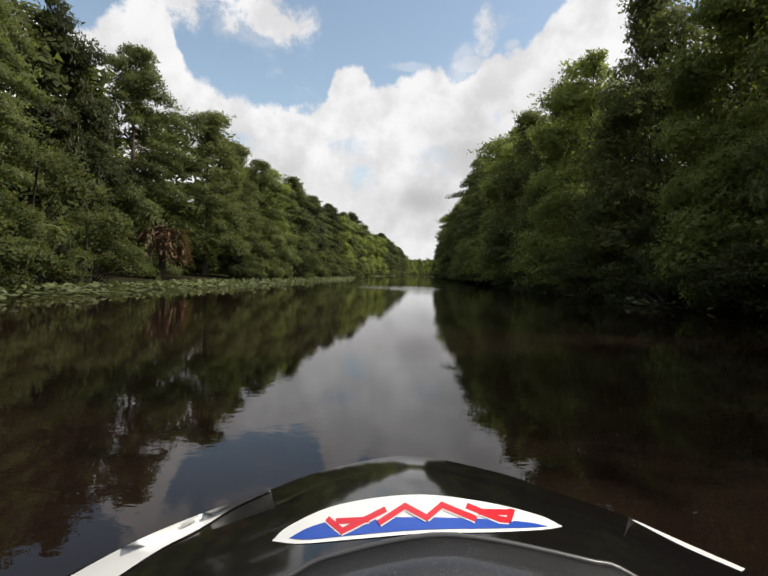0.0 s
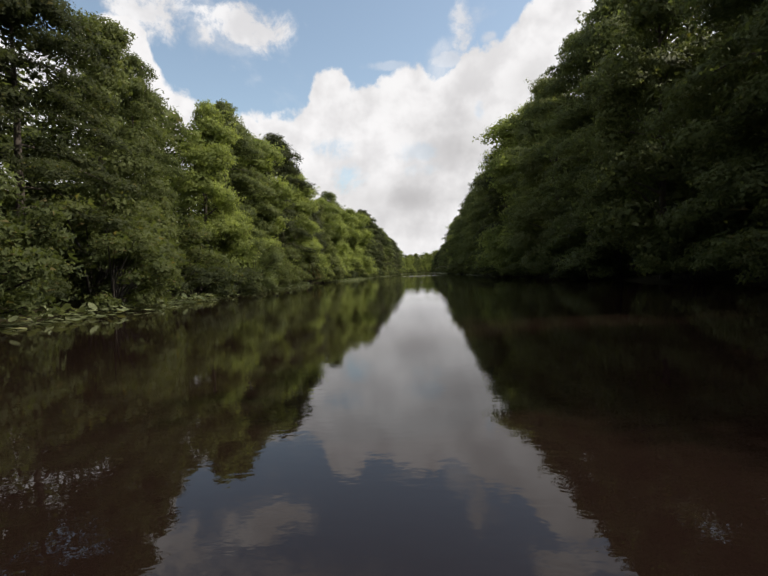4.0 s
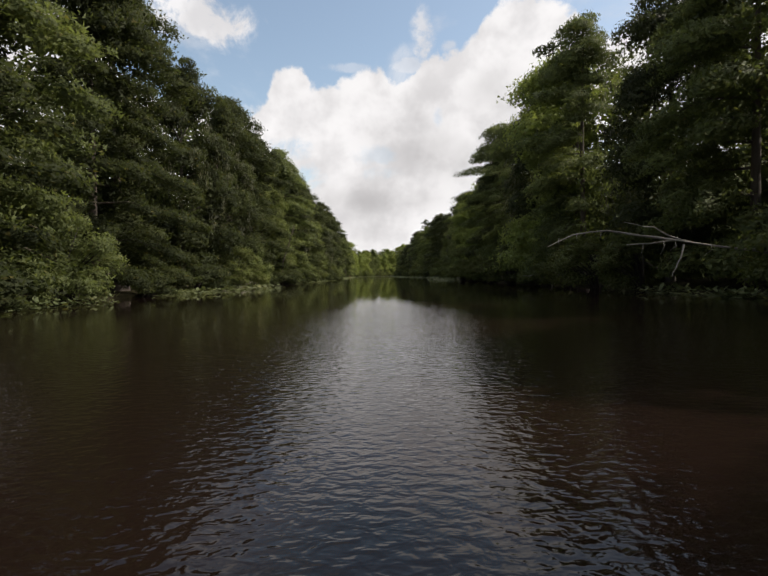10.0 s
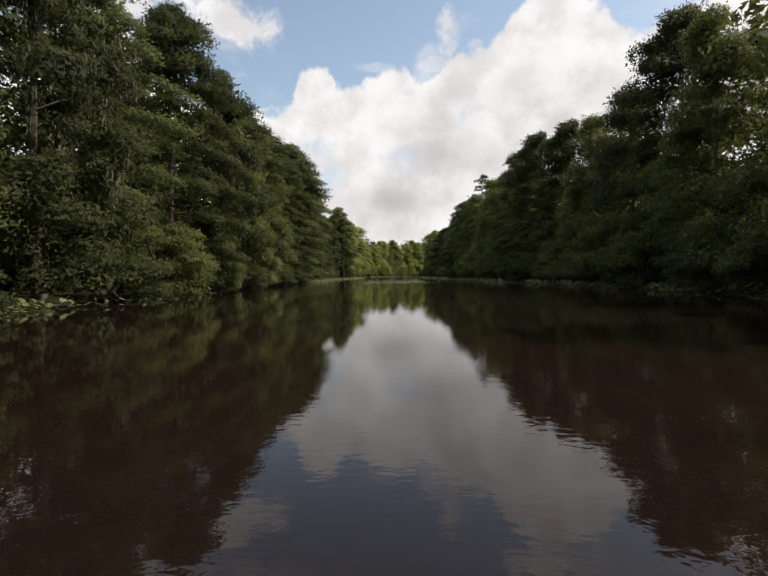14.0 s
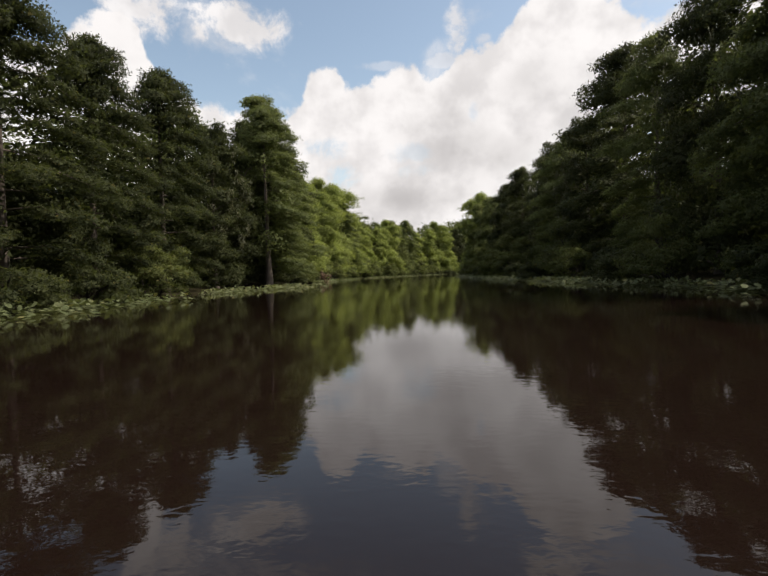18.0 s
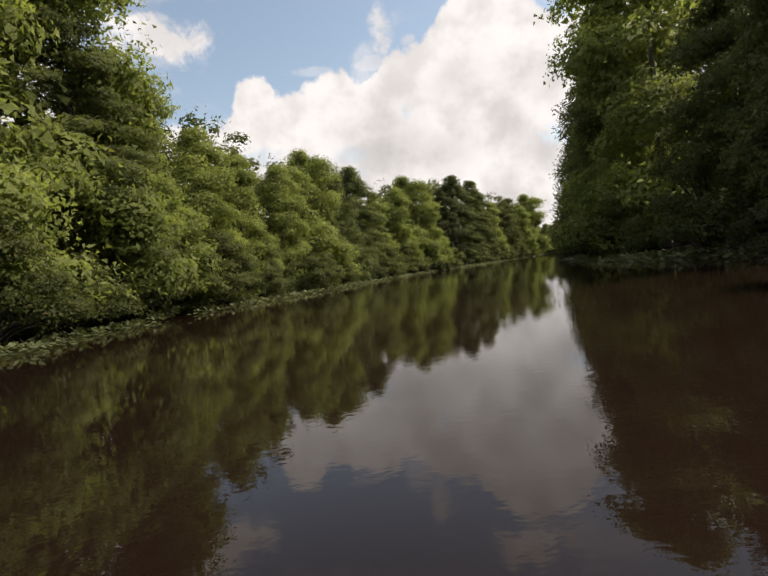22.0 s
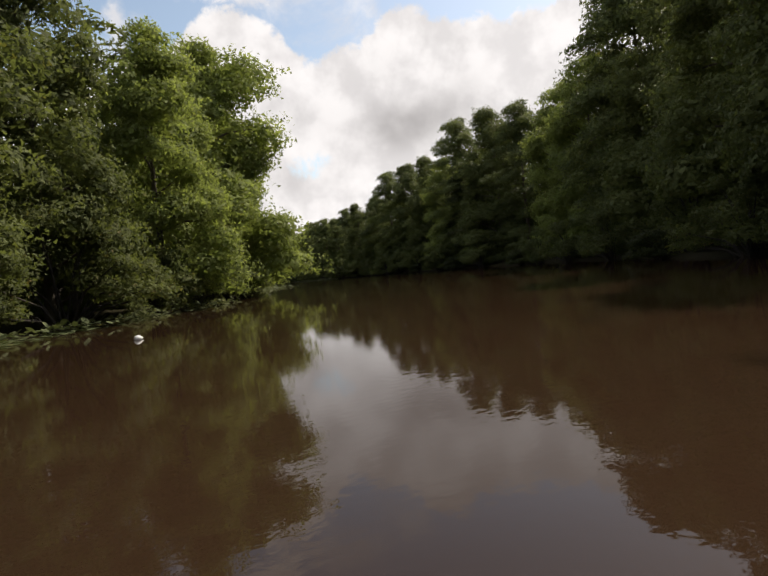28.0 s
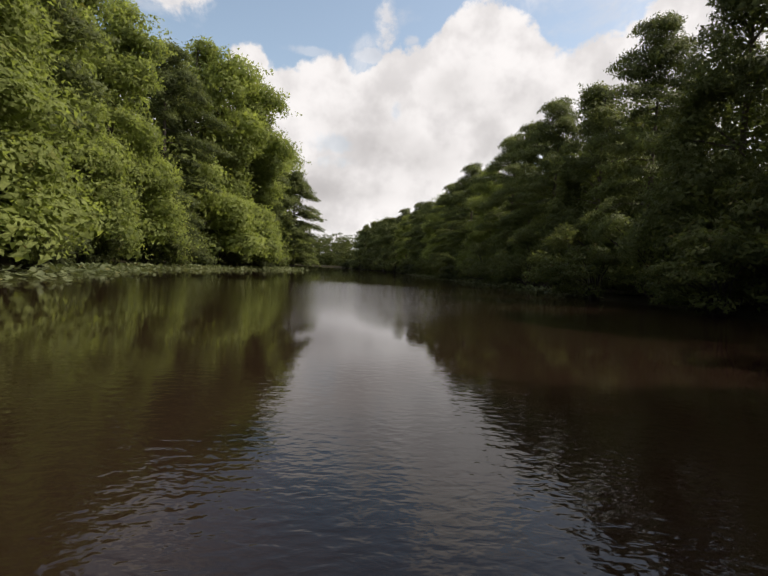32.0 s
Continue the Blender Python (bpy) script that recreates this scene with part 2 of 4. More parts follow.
LEAF_BROAD = foliage("broad leaves", (0.092, 0.110, 0.043), (0.205, 0.232, 0.084))
# yellow-green leaves, raised further to put strong sunlight into the colour
LEAF_BRIGHTENED = foliage("pale broad leaves", (0.176, 0.213, 0.067), (0.360, 0.410, 0.133), trans=0.52)
LEAF_CYPRESS = foliage("cypress sprays", (0.092, 0.112, 0.048), (0.200, 0.230, 0.090))
# green taken down so a stretch of bank looks shaded
LEAF_DARKENED = foliage("deep green leaves", (0.040, 0.049, 0.023), (0.089, 0.102, 0.043))
LEAF_PINE = foliage("pine needles", (0.042, 0.055, 0.022), (0.090, 0.110, 0.040), trans=0.2)
LEAF_SHRUB = foliage("shrub leaves", (0.068, 0.084, 0.031), (0.160, 0.178, 0.062), (0.20, 0.13, 0.055), 0.14)
LEAF_WOODS = foliage("woodland leaves", (0.070, 0.084, 0.033), (0.156, 0.180, 0.065))
LEAF_DRY = foliage("dry fronds", (0.150, 0.094, 0.062), (0.33, 0.22, 0.145), (0.36, 0.25, 0.15), 0.1, 0.3)
LEAF_FROND = foliage("fan fronds", (0.06, 0.075, 0.030), (0.15, 0.16, 0.07), (0.25, 0.19, 0.09), 0.15, 0.3)
MOSS = foliage("hanging moss", (0.10, 0.105, 0.075), (0.20, 0.205, 0.15), (0.2, 0.2, 0.15), 0.1, 0.3)
PAD = foliage("floating pads", (0.095, 0.115, 0.052), (0.24, 0.26, 0.14), (0.30, 0.26, 0.10), 0.12, 0.25)
BARK = bark("grey bark", (0.045, 0.035, 0.028), (0.15, 0.125, 0.10))
STEM = bark("dark wet stems", (0.014, 0.011, 0.009), (0.050, 0.040, 0.032))
BARK_CYPRESS = bark("cypress bark", (0.048, 0.036, 0.029), (0.150, 0.122, 0.102), 9.0)
DEADWOOD = bark("bleached deadwood", (0.14, 0.125, 0.108), (0.33, 0.305, 0.275), 14.0)


def water_material():
    m, t, out = material("tannin water")
    geo = nd(t, "ShaderNodeNewGeometry").outputs["Position"]
    # ruffled patches: centre and reach
    patch = None
    for x, y, r in ((0.0, 197.0, 17.0), (3.0, 341.0, 16.0), (81.5, 605.0, 14.0), (89.0, 632.0, 11.0), (-1.0, 33.0, 5.0)):
        dn = nd(t, "ShaderNodeVectorMath")
        dn.operation = "DISTANCE"
        t.links.new(geo, dn.inputs[0])
        dn.inputs[1].default_value = (x, y, 0)
        v = smooth(t, dn.outputs["Value"], r * 0.45, r * 1.15, 1.0, 0.0)
        patch = v if patch is None else mth(t, "MAXIMUM", patch, v)
    mp = nd(t, "ShaderNodeMapping")
    mp.inputs["Scale"].default_value = (0.7, 1.0, 1.0)
    mp.inputs["Rotation"].default_value = (0, 0, radians(12))
    t.links.new(geo, mp.inputs[0])
    fine = noise_tex(t, mp.outputs[0], 14.0, 2.0, 0.5, 0.3)
    broad = noise_tex(t, mp.outputs[0], 0.55, 2.0, 0.5)
    wander = smooth(t, noise_tex(t, geo, 0.05, 2.0), 0.45, 0.7)
    k = mth(t, "MULTIPLY_ADD", patch, 0.0085, mth(t, "MULTIPLY_ADD", wander, 0.0008, 0.0005))
    h = mth(t, "MULTIPLY", fine, k)
    h = mth(t, "ADD", h, mth(t, "MULTIPLY", broad, 0.0013))
    b = nd(t, "ShaderNodeBump")
    b.inputs["Strength"].default_value = 1.0
    b.inputs["Distance"].default_value = 1.0
    t.links.new(h, b.inputs["Height"])
    p = nd(t, "ShaderNodeBsdfPrincipled")
    silt = noise_tex(t, geo, 0.09, 4.0, 0.6)
    sx = nd(t, "ShaderNodeSeparateXYZ")
    t.links.new(geo, sx.inputs[0])
    bend = mth(t, "MULTIPLY", smooth(t, sx.outputs[1], 420.0, 500.0), smooth(t, sx.outputs[1], 572.0, 606.0, 1.0, 0.30))      # lighter brown round the bends: sunlight on the water put into its colour
    clear = mixc(t, silt, (0.0080, 0.0046, 0.0036), (0.0120, 0.0067, 0.0050))
    sunlit_brown = mixc(t, silt, (0.0225, 0.0125, 0.0070), (0.0300, 0.0165, 0.0092))
    t.links.new(mixc(t, bend, clear, sunlit_brown), p.inputs["Base Color"])
    p.inputs["Roughness"].default_value = 0.0
    p.inputs["IOR"].default_value = 1.333
    t.links.new(b.outputs[0], p.inputs["Normal"])
    t.links.new(p.outputs[0], out.inputs[0])
    return m


def soil_material():
    m, t, out = material("forest floor")
    geo = nd(t, "ShaderNodeNewGeometry").outputs["Position"]
    n1, n2 = noise_tex(t, geo, 0.5, 6.0, 0.65), noise_tex(t, geo, 7.0, 4.0, 0.6)
    c = mixc(t, n1, (0.012, 0.009, 0.006), (0.030, 0.023, 0.013))
    c = mixc(t, mth(t, "MULTIPLY", n2, 0.6), c, (0.026, 0.029, 0.012))
    p = nd(t, "ShaderNodeBsdfPrincipled")
    t.links.new(c, p.inputs["Base Color"])
    p.inputs["Roughness"].default_value = 0.95
    p.inputs["Specular IOR Level"].default_value = 0.05
    b = nd(t, "ShaderNodeBump")
    b.inputs["Distance"].default_value = 0.08
    t.links.new(n2, b.inputs["Height"])
    t.links.new(b.outputs[0], p.inputs["Normal"])
    t.links.new(p.outputs[0], out.inputs[0])
    return m


WATER, SOIL = water_material(), soil_material()

# ---------------------------------------------------------------- plan of the river
LEFT = [(-14, -160), (-13, -60), (-13, 0), (-12.5, 60), (-14, 115), (-15, 165), (-12.5, 200), (-12, 230), (-10, 262), (-8, 300),
        (-8.5, 335), (-10.5, 370), (-8.5, 400), (-9, 430), (-8, 446), (-6.5, 460), (0, 480), (6.5, 500), (14.5, 518), (25.5, 533),
        (36, 544.5), (46, 560), (55, 573), (62, 588), (67, 602), (70.5, 616), (71.5, 632), (70.5, 646), (74, 662), (79, 682), (76, 704), (66, 740), (48, 800), (26, 860), (0, 960)]
RIGHT = [(11, -160), (10, -60), (9.5, 0), (9, 68), (10, 174), (11.5, 215), (13, 260), (14.5, 280), (18, 305), (16.5, 345),
         (16, 379), (16, 437), (19.5, 463), (27, 484), (37.5, 503), (47, 519), (58, 537), (69, 551), (80, 565), (88.5, 581),
         (93, 600), (96, 620), (98, 645), (101, 690), (101, 740), (91, 795), (72, 850), (50, 900), (28, 960)]


def spline(points, step=1.0):
    """Smooth line through the points, with steps of about a metre: places and unit tangents."""
    p = np.array(points, float)
    p = np.vstack([2 * p[0] - p[1], p, 2 * p[-1] - p[-2]])
    out = []
    for i in range(1, len(p) - 2):
        n = max(2, int(np.linalg.norm(p[i + 1] - p[i]) / step))
        for k in range(n):
            u = k / n
            a, b, c, e = p[i - 1], p[i], p[i + 1], p[i + 2]
            out.append(0.5 * (2 * b + (c - a) * u + (2 * a - 5 * b + 4 * c - e) * u * u + (3 * b - a - 3 * c + e) * u ** 3))
    out = np.array(out)
    tan = np.gradient(out, axis=0)
    return out, tan / np.linalg.norm(tan, axis=1)[:, None]


BANKS = {"left": spline(LEFT), "right": spline(RIGHT)}
OUTWARD = {"left": 1.0, "right": -1.0}      # the land lies to the left of the line, or to its right


def along(side, spacing, jitter, rng, lo=-45.0, hi=800.0):
    """Places along a bank: point, tangent, way to the land."""
    pts, tan = BANKS[side]
    seg = np.r_[0, np.cumsum(np.linalg.norm(np.diff(pts, axis=0), axis=1))]
    s = 0.0
    while s < seg[-1]:
        i = min(int(np.searchsorted(seg, s)), len(pts) - 1)
        if lo <= pts[i][1] <= hi:
            land = np.array([-tan[i][1], tan[i][0]]) * OUTWARD[side]
            yield pts[i], tan[i], land
        s += spacing + rng.uniform(-jitter, jitter)


def shore_distance(xy):
    """Metres inland (positive) or out on the water (negative)."""
    best = np.full(len(xy), 1e9)
    sign = np.ones(len(xy))
    for side in ("left", "right"):
        pts, tan = BANKS[side]
        pts, tan = pts[::3], tan[::3]
        for k in range(0, len(xy), 4000):
            dd = xy[k:k + 4000, None, :] - pts[None]
            q = (dd ** 2).sum(2)
            j = q.argmin(1)
            dist = np.sqrt(q[np.arange(len(j)), j])
            land = np.stack([-tan[j, 1], tan[j, 0]], 1) * OUTWARD[side]
            sg = np.sign((dd[np.arange(len(j)), j] * land).sum(1))
            nearer = dist < best[k:k + 4000]
            best[k:k + 4000] = np.where(nearer, dist, best[k:k + 4000])
            sign[k:k + 4000] = np.where(nearer, sg, sign[k:k + 4000])
    return best * sign


# ---------------------------------------------------------------- mesh helpers
def mesh_of(name, verts, faces, mat, smooth_shade=False, normals=None):
    """faces: one array of triangles or quads, or a list of such arrays."""
    if not isinstance(faces, (list, tuple)):
        faces = [faces]
    me = bpy.data.meshes.new(name)
    verts = np.asarray(verts, np.float32)
    me.vertices.add(len(verts))
    me.vertices.foreach_set("co", verts.ravel())
    loops = np.concatenate([f.ravel() for f in faces]).astype(np.int32)
    sizes = np.concatenate([np.full(len(f), f.shape[1], np.int32) for f in faces])
    me.loops.add(len(loops))
    me.loops.foreach_set("vertex_index", loops)
    me.polygons.add(len(sizes))
    me.polygons.foreach_set("loop_start", np.r_[0, np.cumsum(sizes)[:-1]].astype(np.int32))
    me.polygons.foreach_set("loop_total", sizes)
    if smooth_shade:
        me.polygons.foreach_set("use_smooth", np.ones(len(sizes), bool))
    me.update(calc_edges=True)
    if normals is not None:
        me.polygons.foreach_set("use_smooth", np.ones(len(sizes), bool))
        me.normals_split_custom_set_from_vertices(np.asarray(normals, np.float32).tolist())
    me.materials.append(mat)
    return me


def part(name, me, parent=None, label=""):
    ob = new(name, me)
    ob.parent = parent
    if label:
        tagged(ob, label)
    return ob


class Bits:
    """Gathers pieces into one mesh."""

    def __init__(self):
        self.v, self.f, self.n, self.nor = [], {}, 0, []

    def add(self, verts, faces, normals=None):
        if normals is not None:
            self.nor.append(normals)
        self.v.append(np.asarray(verts, float))
        self.f.setdefault(faces.shape[1], []).append(faces + self.n)
        self.n += len(verts)

    def mesh(self, name, mat, smooth_shade=False):
        return mesh_of(name, np.concatenate(self.v), [np.concatenate(v) for v in self.f.values()], mat, smooth_shade,
                       np.concatenate(self.nor) if self.nor else None)


def tube(points, radii, sides=7):
    """A tapered round limb along points."""
    p, r = np.asarray(points, float), np.asarray(radii, float)
    tan = np.gradient(p, axis=0)
    tan /= np.linalg.norm(tan, axis=1)[:, None] + 1e-9
    ref = np.where(np.abs(tan[:, 2:3]) > 0.9, [[1.0, 0, 0]], [[0, 0, 1.0]])
    a = np.cross(tan, ref)
    a /= np.linalg.norm(a, axis=1)[:, None]
    b = np.cross(tan, a)
    ang = np.linspace(0, 2 * math.pi, sides, endpoint=False)
    v = p[:, None] + r[:, None, None] * (a[:, None] * np.cos(ang)[None, :, None] + b[:, None] * np.sin(ang)[None, :, None])
    i, j = np.meshgrid(np.arange(len(p) - 1), np.arange(sides), indexing="ij")
    k = (j + 1) % sides
    f = np.stack([i * sides + j, i * sides + k, (i + 1) * sides + k, (i + 1) * sides + j], -1).reshape(-1, 4)
    return v.reshape(-1, 3), f


def unit(v):
    return v / (np.linalg.norm(v, axis=-1, keepdims=True) + 1e-9)


def leaves(centres, outward, size, rng, droop=0.25, width=0.26):
    """One pointed leaf (a triangle) at each centre."""
    n = len(centres)
    way = unit(outward * 0.7 + rng.normal(0, 0.75, (n, 3)) - [0, 0, droop])
    side = unit(np.cross(way, unit(outward + rng.normal(0, 0.6, (n, 3)))))
    s = (size * rng.uniform(0.6, 1.4, n))[:, None]
    v = np.stack([centres - way * s * 0.45 - side * s * width, centres - way * s * 0.25 + side * s * width, centres + way * s * 0.65], 1)
    face = np.cross(v[:, 1] - v[:, 0], v[:, 2] - v[:, 0])
    soft = unit(outward + [0, 0, 0.35] + rng.normal(0, 0.16, (n, 3)))
    turn = (face * soft).sum(1) < 0
    v[turn] = v[turn][:, [1, 0, 2]]
    return v.reshape(-1, 3), np.arange(3 * n).reshape(-1, 3), np.repeat(soft, 3, axis=0)


def bough_leaves(bits, centre, radii, angle, n, size, rng, droop=0.25, flat=0.0, width=0.26, near=0.58, far=1.04):
    """Leaves over the outer and upper shell of one bough."""
    q = unit(rng.normal(0, 1, (n, 3)))
    q[:, 2] = np.where(q[:, 2] < -0.35, -q[:, 2] * 0.6, q[:, 2])
    shell = rng.uniform(near, far, n)[:, None]
    loc = q * shell * radii
    loc[:, 2] -= flat * (loc[:, 0] + radii[0]) ** 2 / (4 * radii[0])
    c, s = math.cos(angle), math.sin(angle)
    rot = np.array([[c, -s, 0], [s, c, 0], [0, 0, 1]])
    bits.add(*leaves(loc @ rot.T + centre, unit((q / radii) @ rot.T * [1, 1, 1]), size, rng, droop, width))


def dome_facets(cuts):
    """The triangles of an evenly split ball, without its underside: corners and outward ways."""
    bm = bmesh.new()
    bmesh.ops.create_icosphere(bm, subdivisions=cuts, radius=1.0)
    tri = np.array([[q.co[:] for q in p.verts] for p in bm.faces])
    bm.free()
    return tri[tri.mean(1)[:, 2] > -0.45]


DOME, COARSE_DOME = dome_facets(4), dome_facets(3)


def leaf_mass(bits, centre, radii, angle, rng, flat=0.0, keep=0.32, dome=DOME):
    """The close-set shaded heart of a bough: overlapping leaves all round."""
    tri = dome[rng.uniform(size=len(dome)) < keep]
    mid = tri.mean(1)
    n = len(tri)
    v = mid[:, None] + (tri - mid[:, None]) * rng.uniform(1.0, 1.8, (n, 1, 1)) + rng.normal(0, 0.035, tri.shape)
    v = v * rng.uniform(0.70, 1.12, (n, 1, 1)) * radii
    v[..., 2] -= flat * (v[..., 0] + radii[0]) ** 2 / (4 * radii[0])
    c, s = math.cos(angle), math.sin(angle)
    rot = np.array([[c, -s, 0], [s, c, 0], [0, 0, 1]])
    soft = unit((mid / radii) @ rot.T + [0, 0, 0.25] + rng.normal(0, 0.25, mid.shape))
    bits.add((v @ rot.T + centre).reshape(-1, 3), np.arange(3 * n).reshape(-1, 3), np.repeat(soft, 3, axis=0))


def trunk_line(h, rng, lean=0.04):
    t = np.linspace(0, 1, 9)
    return np.stack([np.cumsum(rng.normal(0, lean, 9)) * h * 0.08, np.cumsum(rng.normal(0, lean, 9)) * h * 0.08, t * h], 1)


def bough(crown, inner, tip, rr, ang, n, size, rng, droop, flat, width):
    """One tier of foliage: a low dome of small leaves over darker close-set ones, with a ragged rim of twigs."""
    bough_leaves(crown, tip, rr, ang, int(n * 0.72), size, rng, droop, flat, width, 0.70, 1.02)
    rim = int(n * 0.28)
    for _ in range(4):
        a = ang + rng.normal(0, 1.1)
        out = tip + np.array([math.cos(a) * rr[0], math.sin(a) * rr[1], rng.uniform(-0.5, 0.5) * rr[2]]) * rng.uniform(0.75, 1.12) - [0, 0, flat * rr[0] * 0.7]
        bough_leaves(crown, out, rr * rng.uniform(0.26, 0.46), a, rim // 4, size, rng, droop, flat, width, 0.4, 1.05)
    leaf_mass(inner, tip - [0, 0, 0.15 * rr[2]], rr * 0.74, ang, rng, flat)


def broadleaf_tree(name, seed, h, r, leaf_mat, n_leaf=18000, size=0.142, low=0.03, label="", moss=False):
    """A riverside broadleaf tree; its +x side faces the open water and is leafy down to the bank."""
    rng = np.random.default_rng(seed)
    root = tagged(new(name), label, "tree")
    line = trunk_line(h * 0.93, rng)
    wood = Bits()
    rad = np.interp(np.linspace(0, 1, 9), [0, 0.06, 0.5, 1], [0.34, 0.22, 0.15, 0.03]) * h / 17
    wood.add(*tube(line, rad, 8))
    crown, inner = Bits(), Bits()
    # the crown is a handful of big rounded heads, each of many small boughs
    heads = [(np.interp(hf, [0, 0.12, 0.4, 0.7, 0.9, 1.0], [0.85, 1.0, 0.98, 0.92, 0.72, 0.4]), hf, rng.uniform(-1.5, 1.5) if hf < 0.62 else rng.uniform(-2.2, 2.2), rng.uniform(0.78, 1.15))
             for hf in np.linspace(low + 0.04, 0.95, 17)]
    per = 5
    nb = len(heads) * per
    for i in range(nb):
        prof, hf0, ang0, wide = heads[i // per]
        hf = float(np.clip(hf0 + rng.normal(0, 0.032), low, 0.985))
        ang = ang0 + rng.normal(0, 0.42)
        reach = r * prof * wide * rng.uniform(0.72, 1.1)
        base = np.array([np.interp(hf, np.linspace(0, 1, 9), line[:, k]) for k in range(3)])
        way = np.array([math.cos(ang), math.sin(ang), 0])
        tip = base + way * reach * (0.74 if hf < 0.72 else rng.uniform(0.15, 0.74)) + [0, 0, rng.uniform(-0.3, 0.4)]
        tip[2] = max(tip[2], 0.9)
        rr = np.array([0.22 * reach + 0.42, 0.23 * reach + 0.45, 0.13 * reach + 0.42]) * rng.uniform(0.75, 1.25)
        bough(crown, inner, tip, rr, ang, n_leaf / nb * rng.uniform(0.75, 1.25), size * np.interp(hf, [0, 0.4, 1], [0.88, 1.0, 1.22]), rng, 0.3, 0.16, 0.34)
        if i % per == 0:
            start = base - [0, 0, 0.10 * h * rng.uniform(0.3, 0.8)]
            start[2] = max(start[2], 0.5)
            mid = (start + tip) / 2 + [0, 0, 0.25]
            wood.add(*tube([start, mid, tip], [0.075 * h / 17 + 0.01, 0.05, 0.015], 5))
    # shaded boughs behind, close to the stem
    for i in range(30):
        hf = rng.uniform(0.08, 0.9)
        base = np.array([np.interp(hf, np.linspace(0, 1, 9), line[:, k]) for k in range(3)])
        leaf_mass(inner, base + [rng.uniform(-0.4, 0.3) * r, rng.normal(0, 0.4) * r, 0], np.array([1.2, 1.4, 1.0]) * rng.uniform(0.8, 1.2), 0.0, rng, 0.1, 0.12)
    part("trunk", wood.mesh("trunk", BARK, True), root)
    part("crown", crown.mesh("crown", leaf_mat), root)
    part("inner_foliage", inner.mesh("inner_foliage", leaf_mat), root)
    if moss:
        hang = Bits()
        for k in range(60):
            a, hh = rng.uniform(-1.6, 1.6), rng.uniform(0.2, 0.75) * h
            c = np.array([math.cos(a), math.sin(a), 0]) * r * rng.uniform(0.5, 0.95) + [0, 0, hh]
            n = 26
            drop = rng.uniform(0, 1, n)
            loc = c + np.stack([rng.normal(0, 0.16, n), rng.normal(0, 0.16, n), -drop * rng.uniform(0.6, 1.6)], 1)
            hang.add(*leaves(loc, np.tile([0.0, 0, -1.0], (n, 1)), 0.30, rng, 1.4, 0.10))
        part("moss", hang.mesh("moss", MOSS), root, "grey hanging moss")
    return root


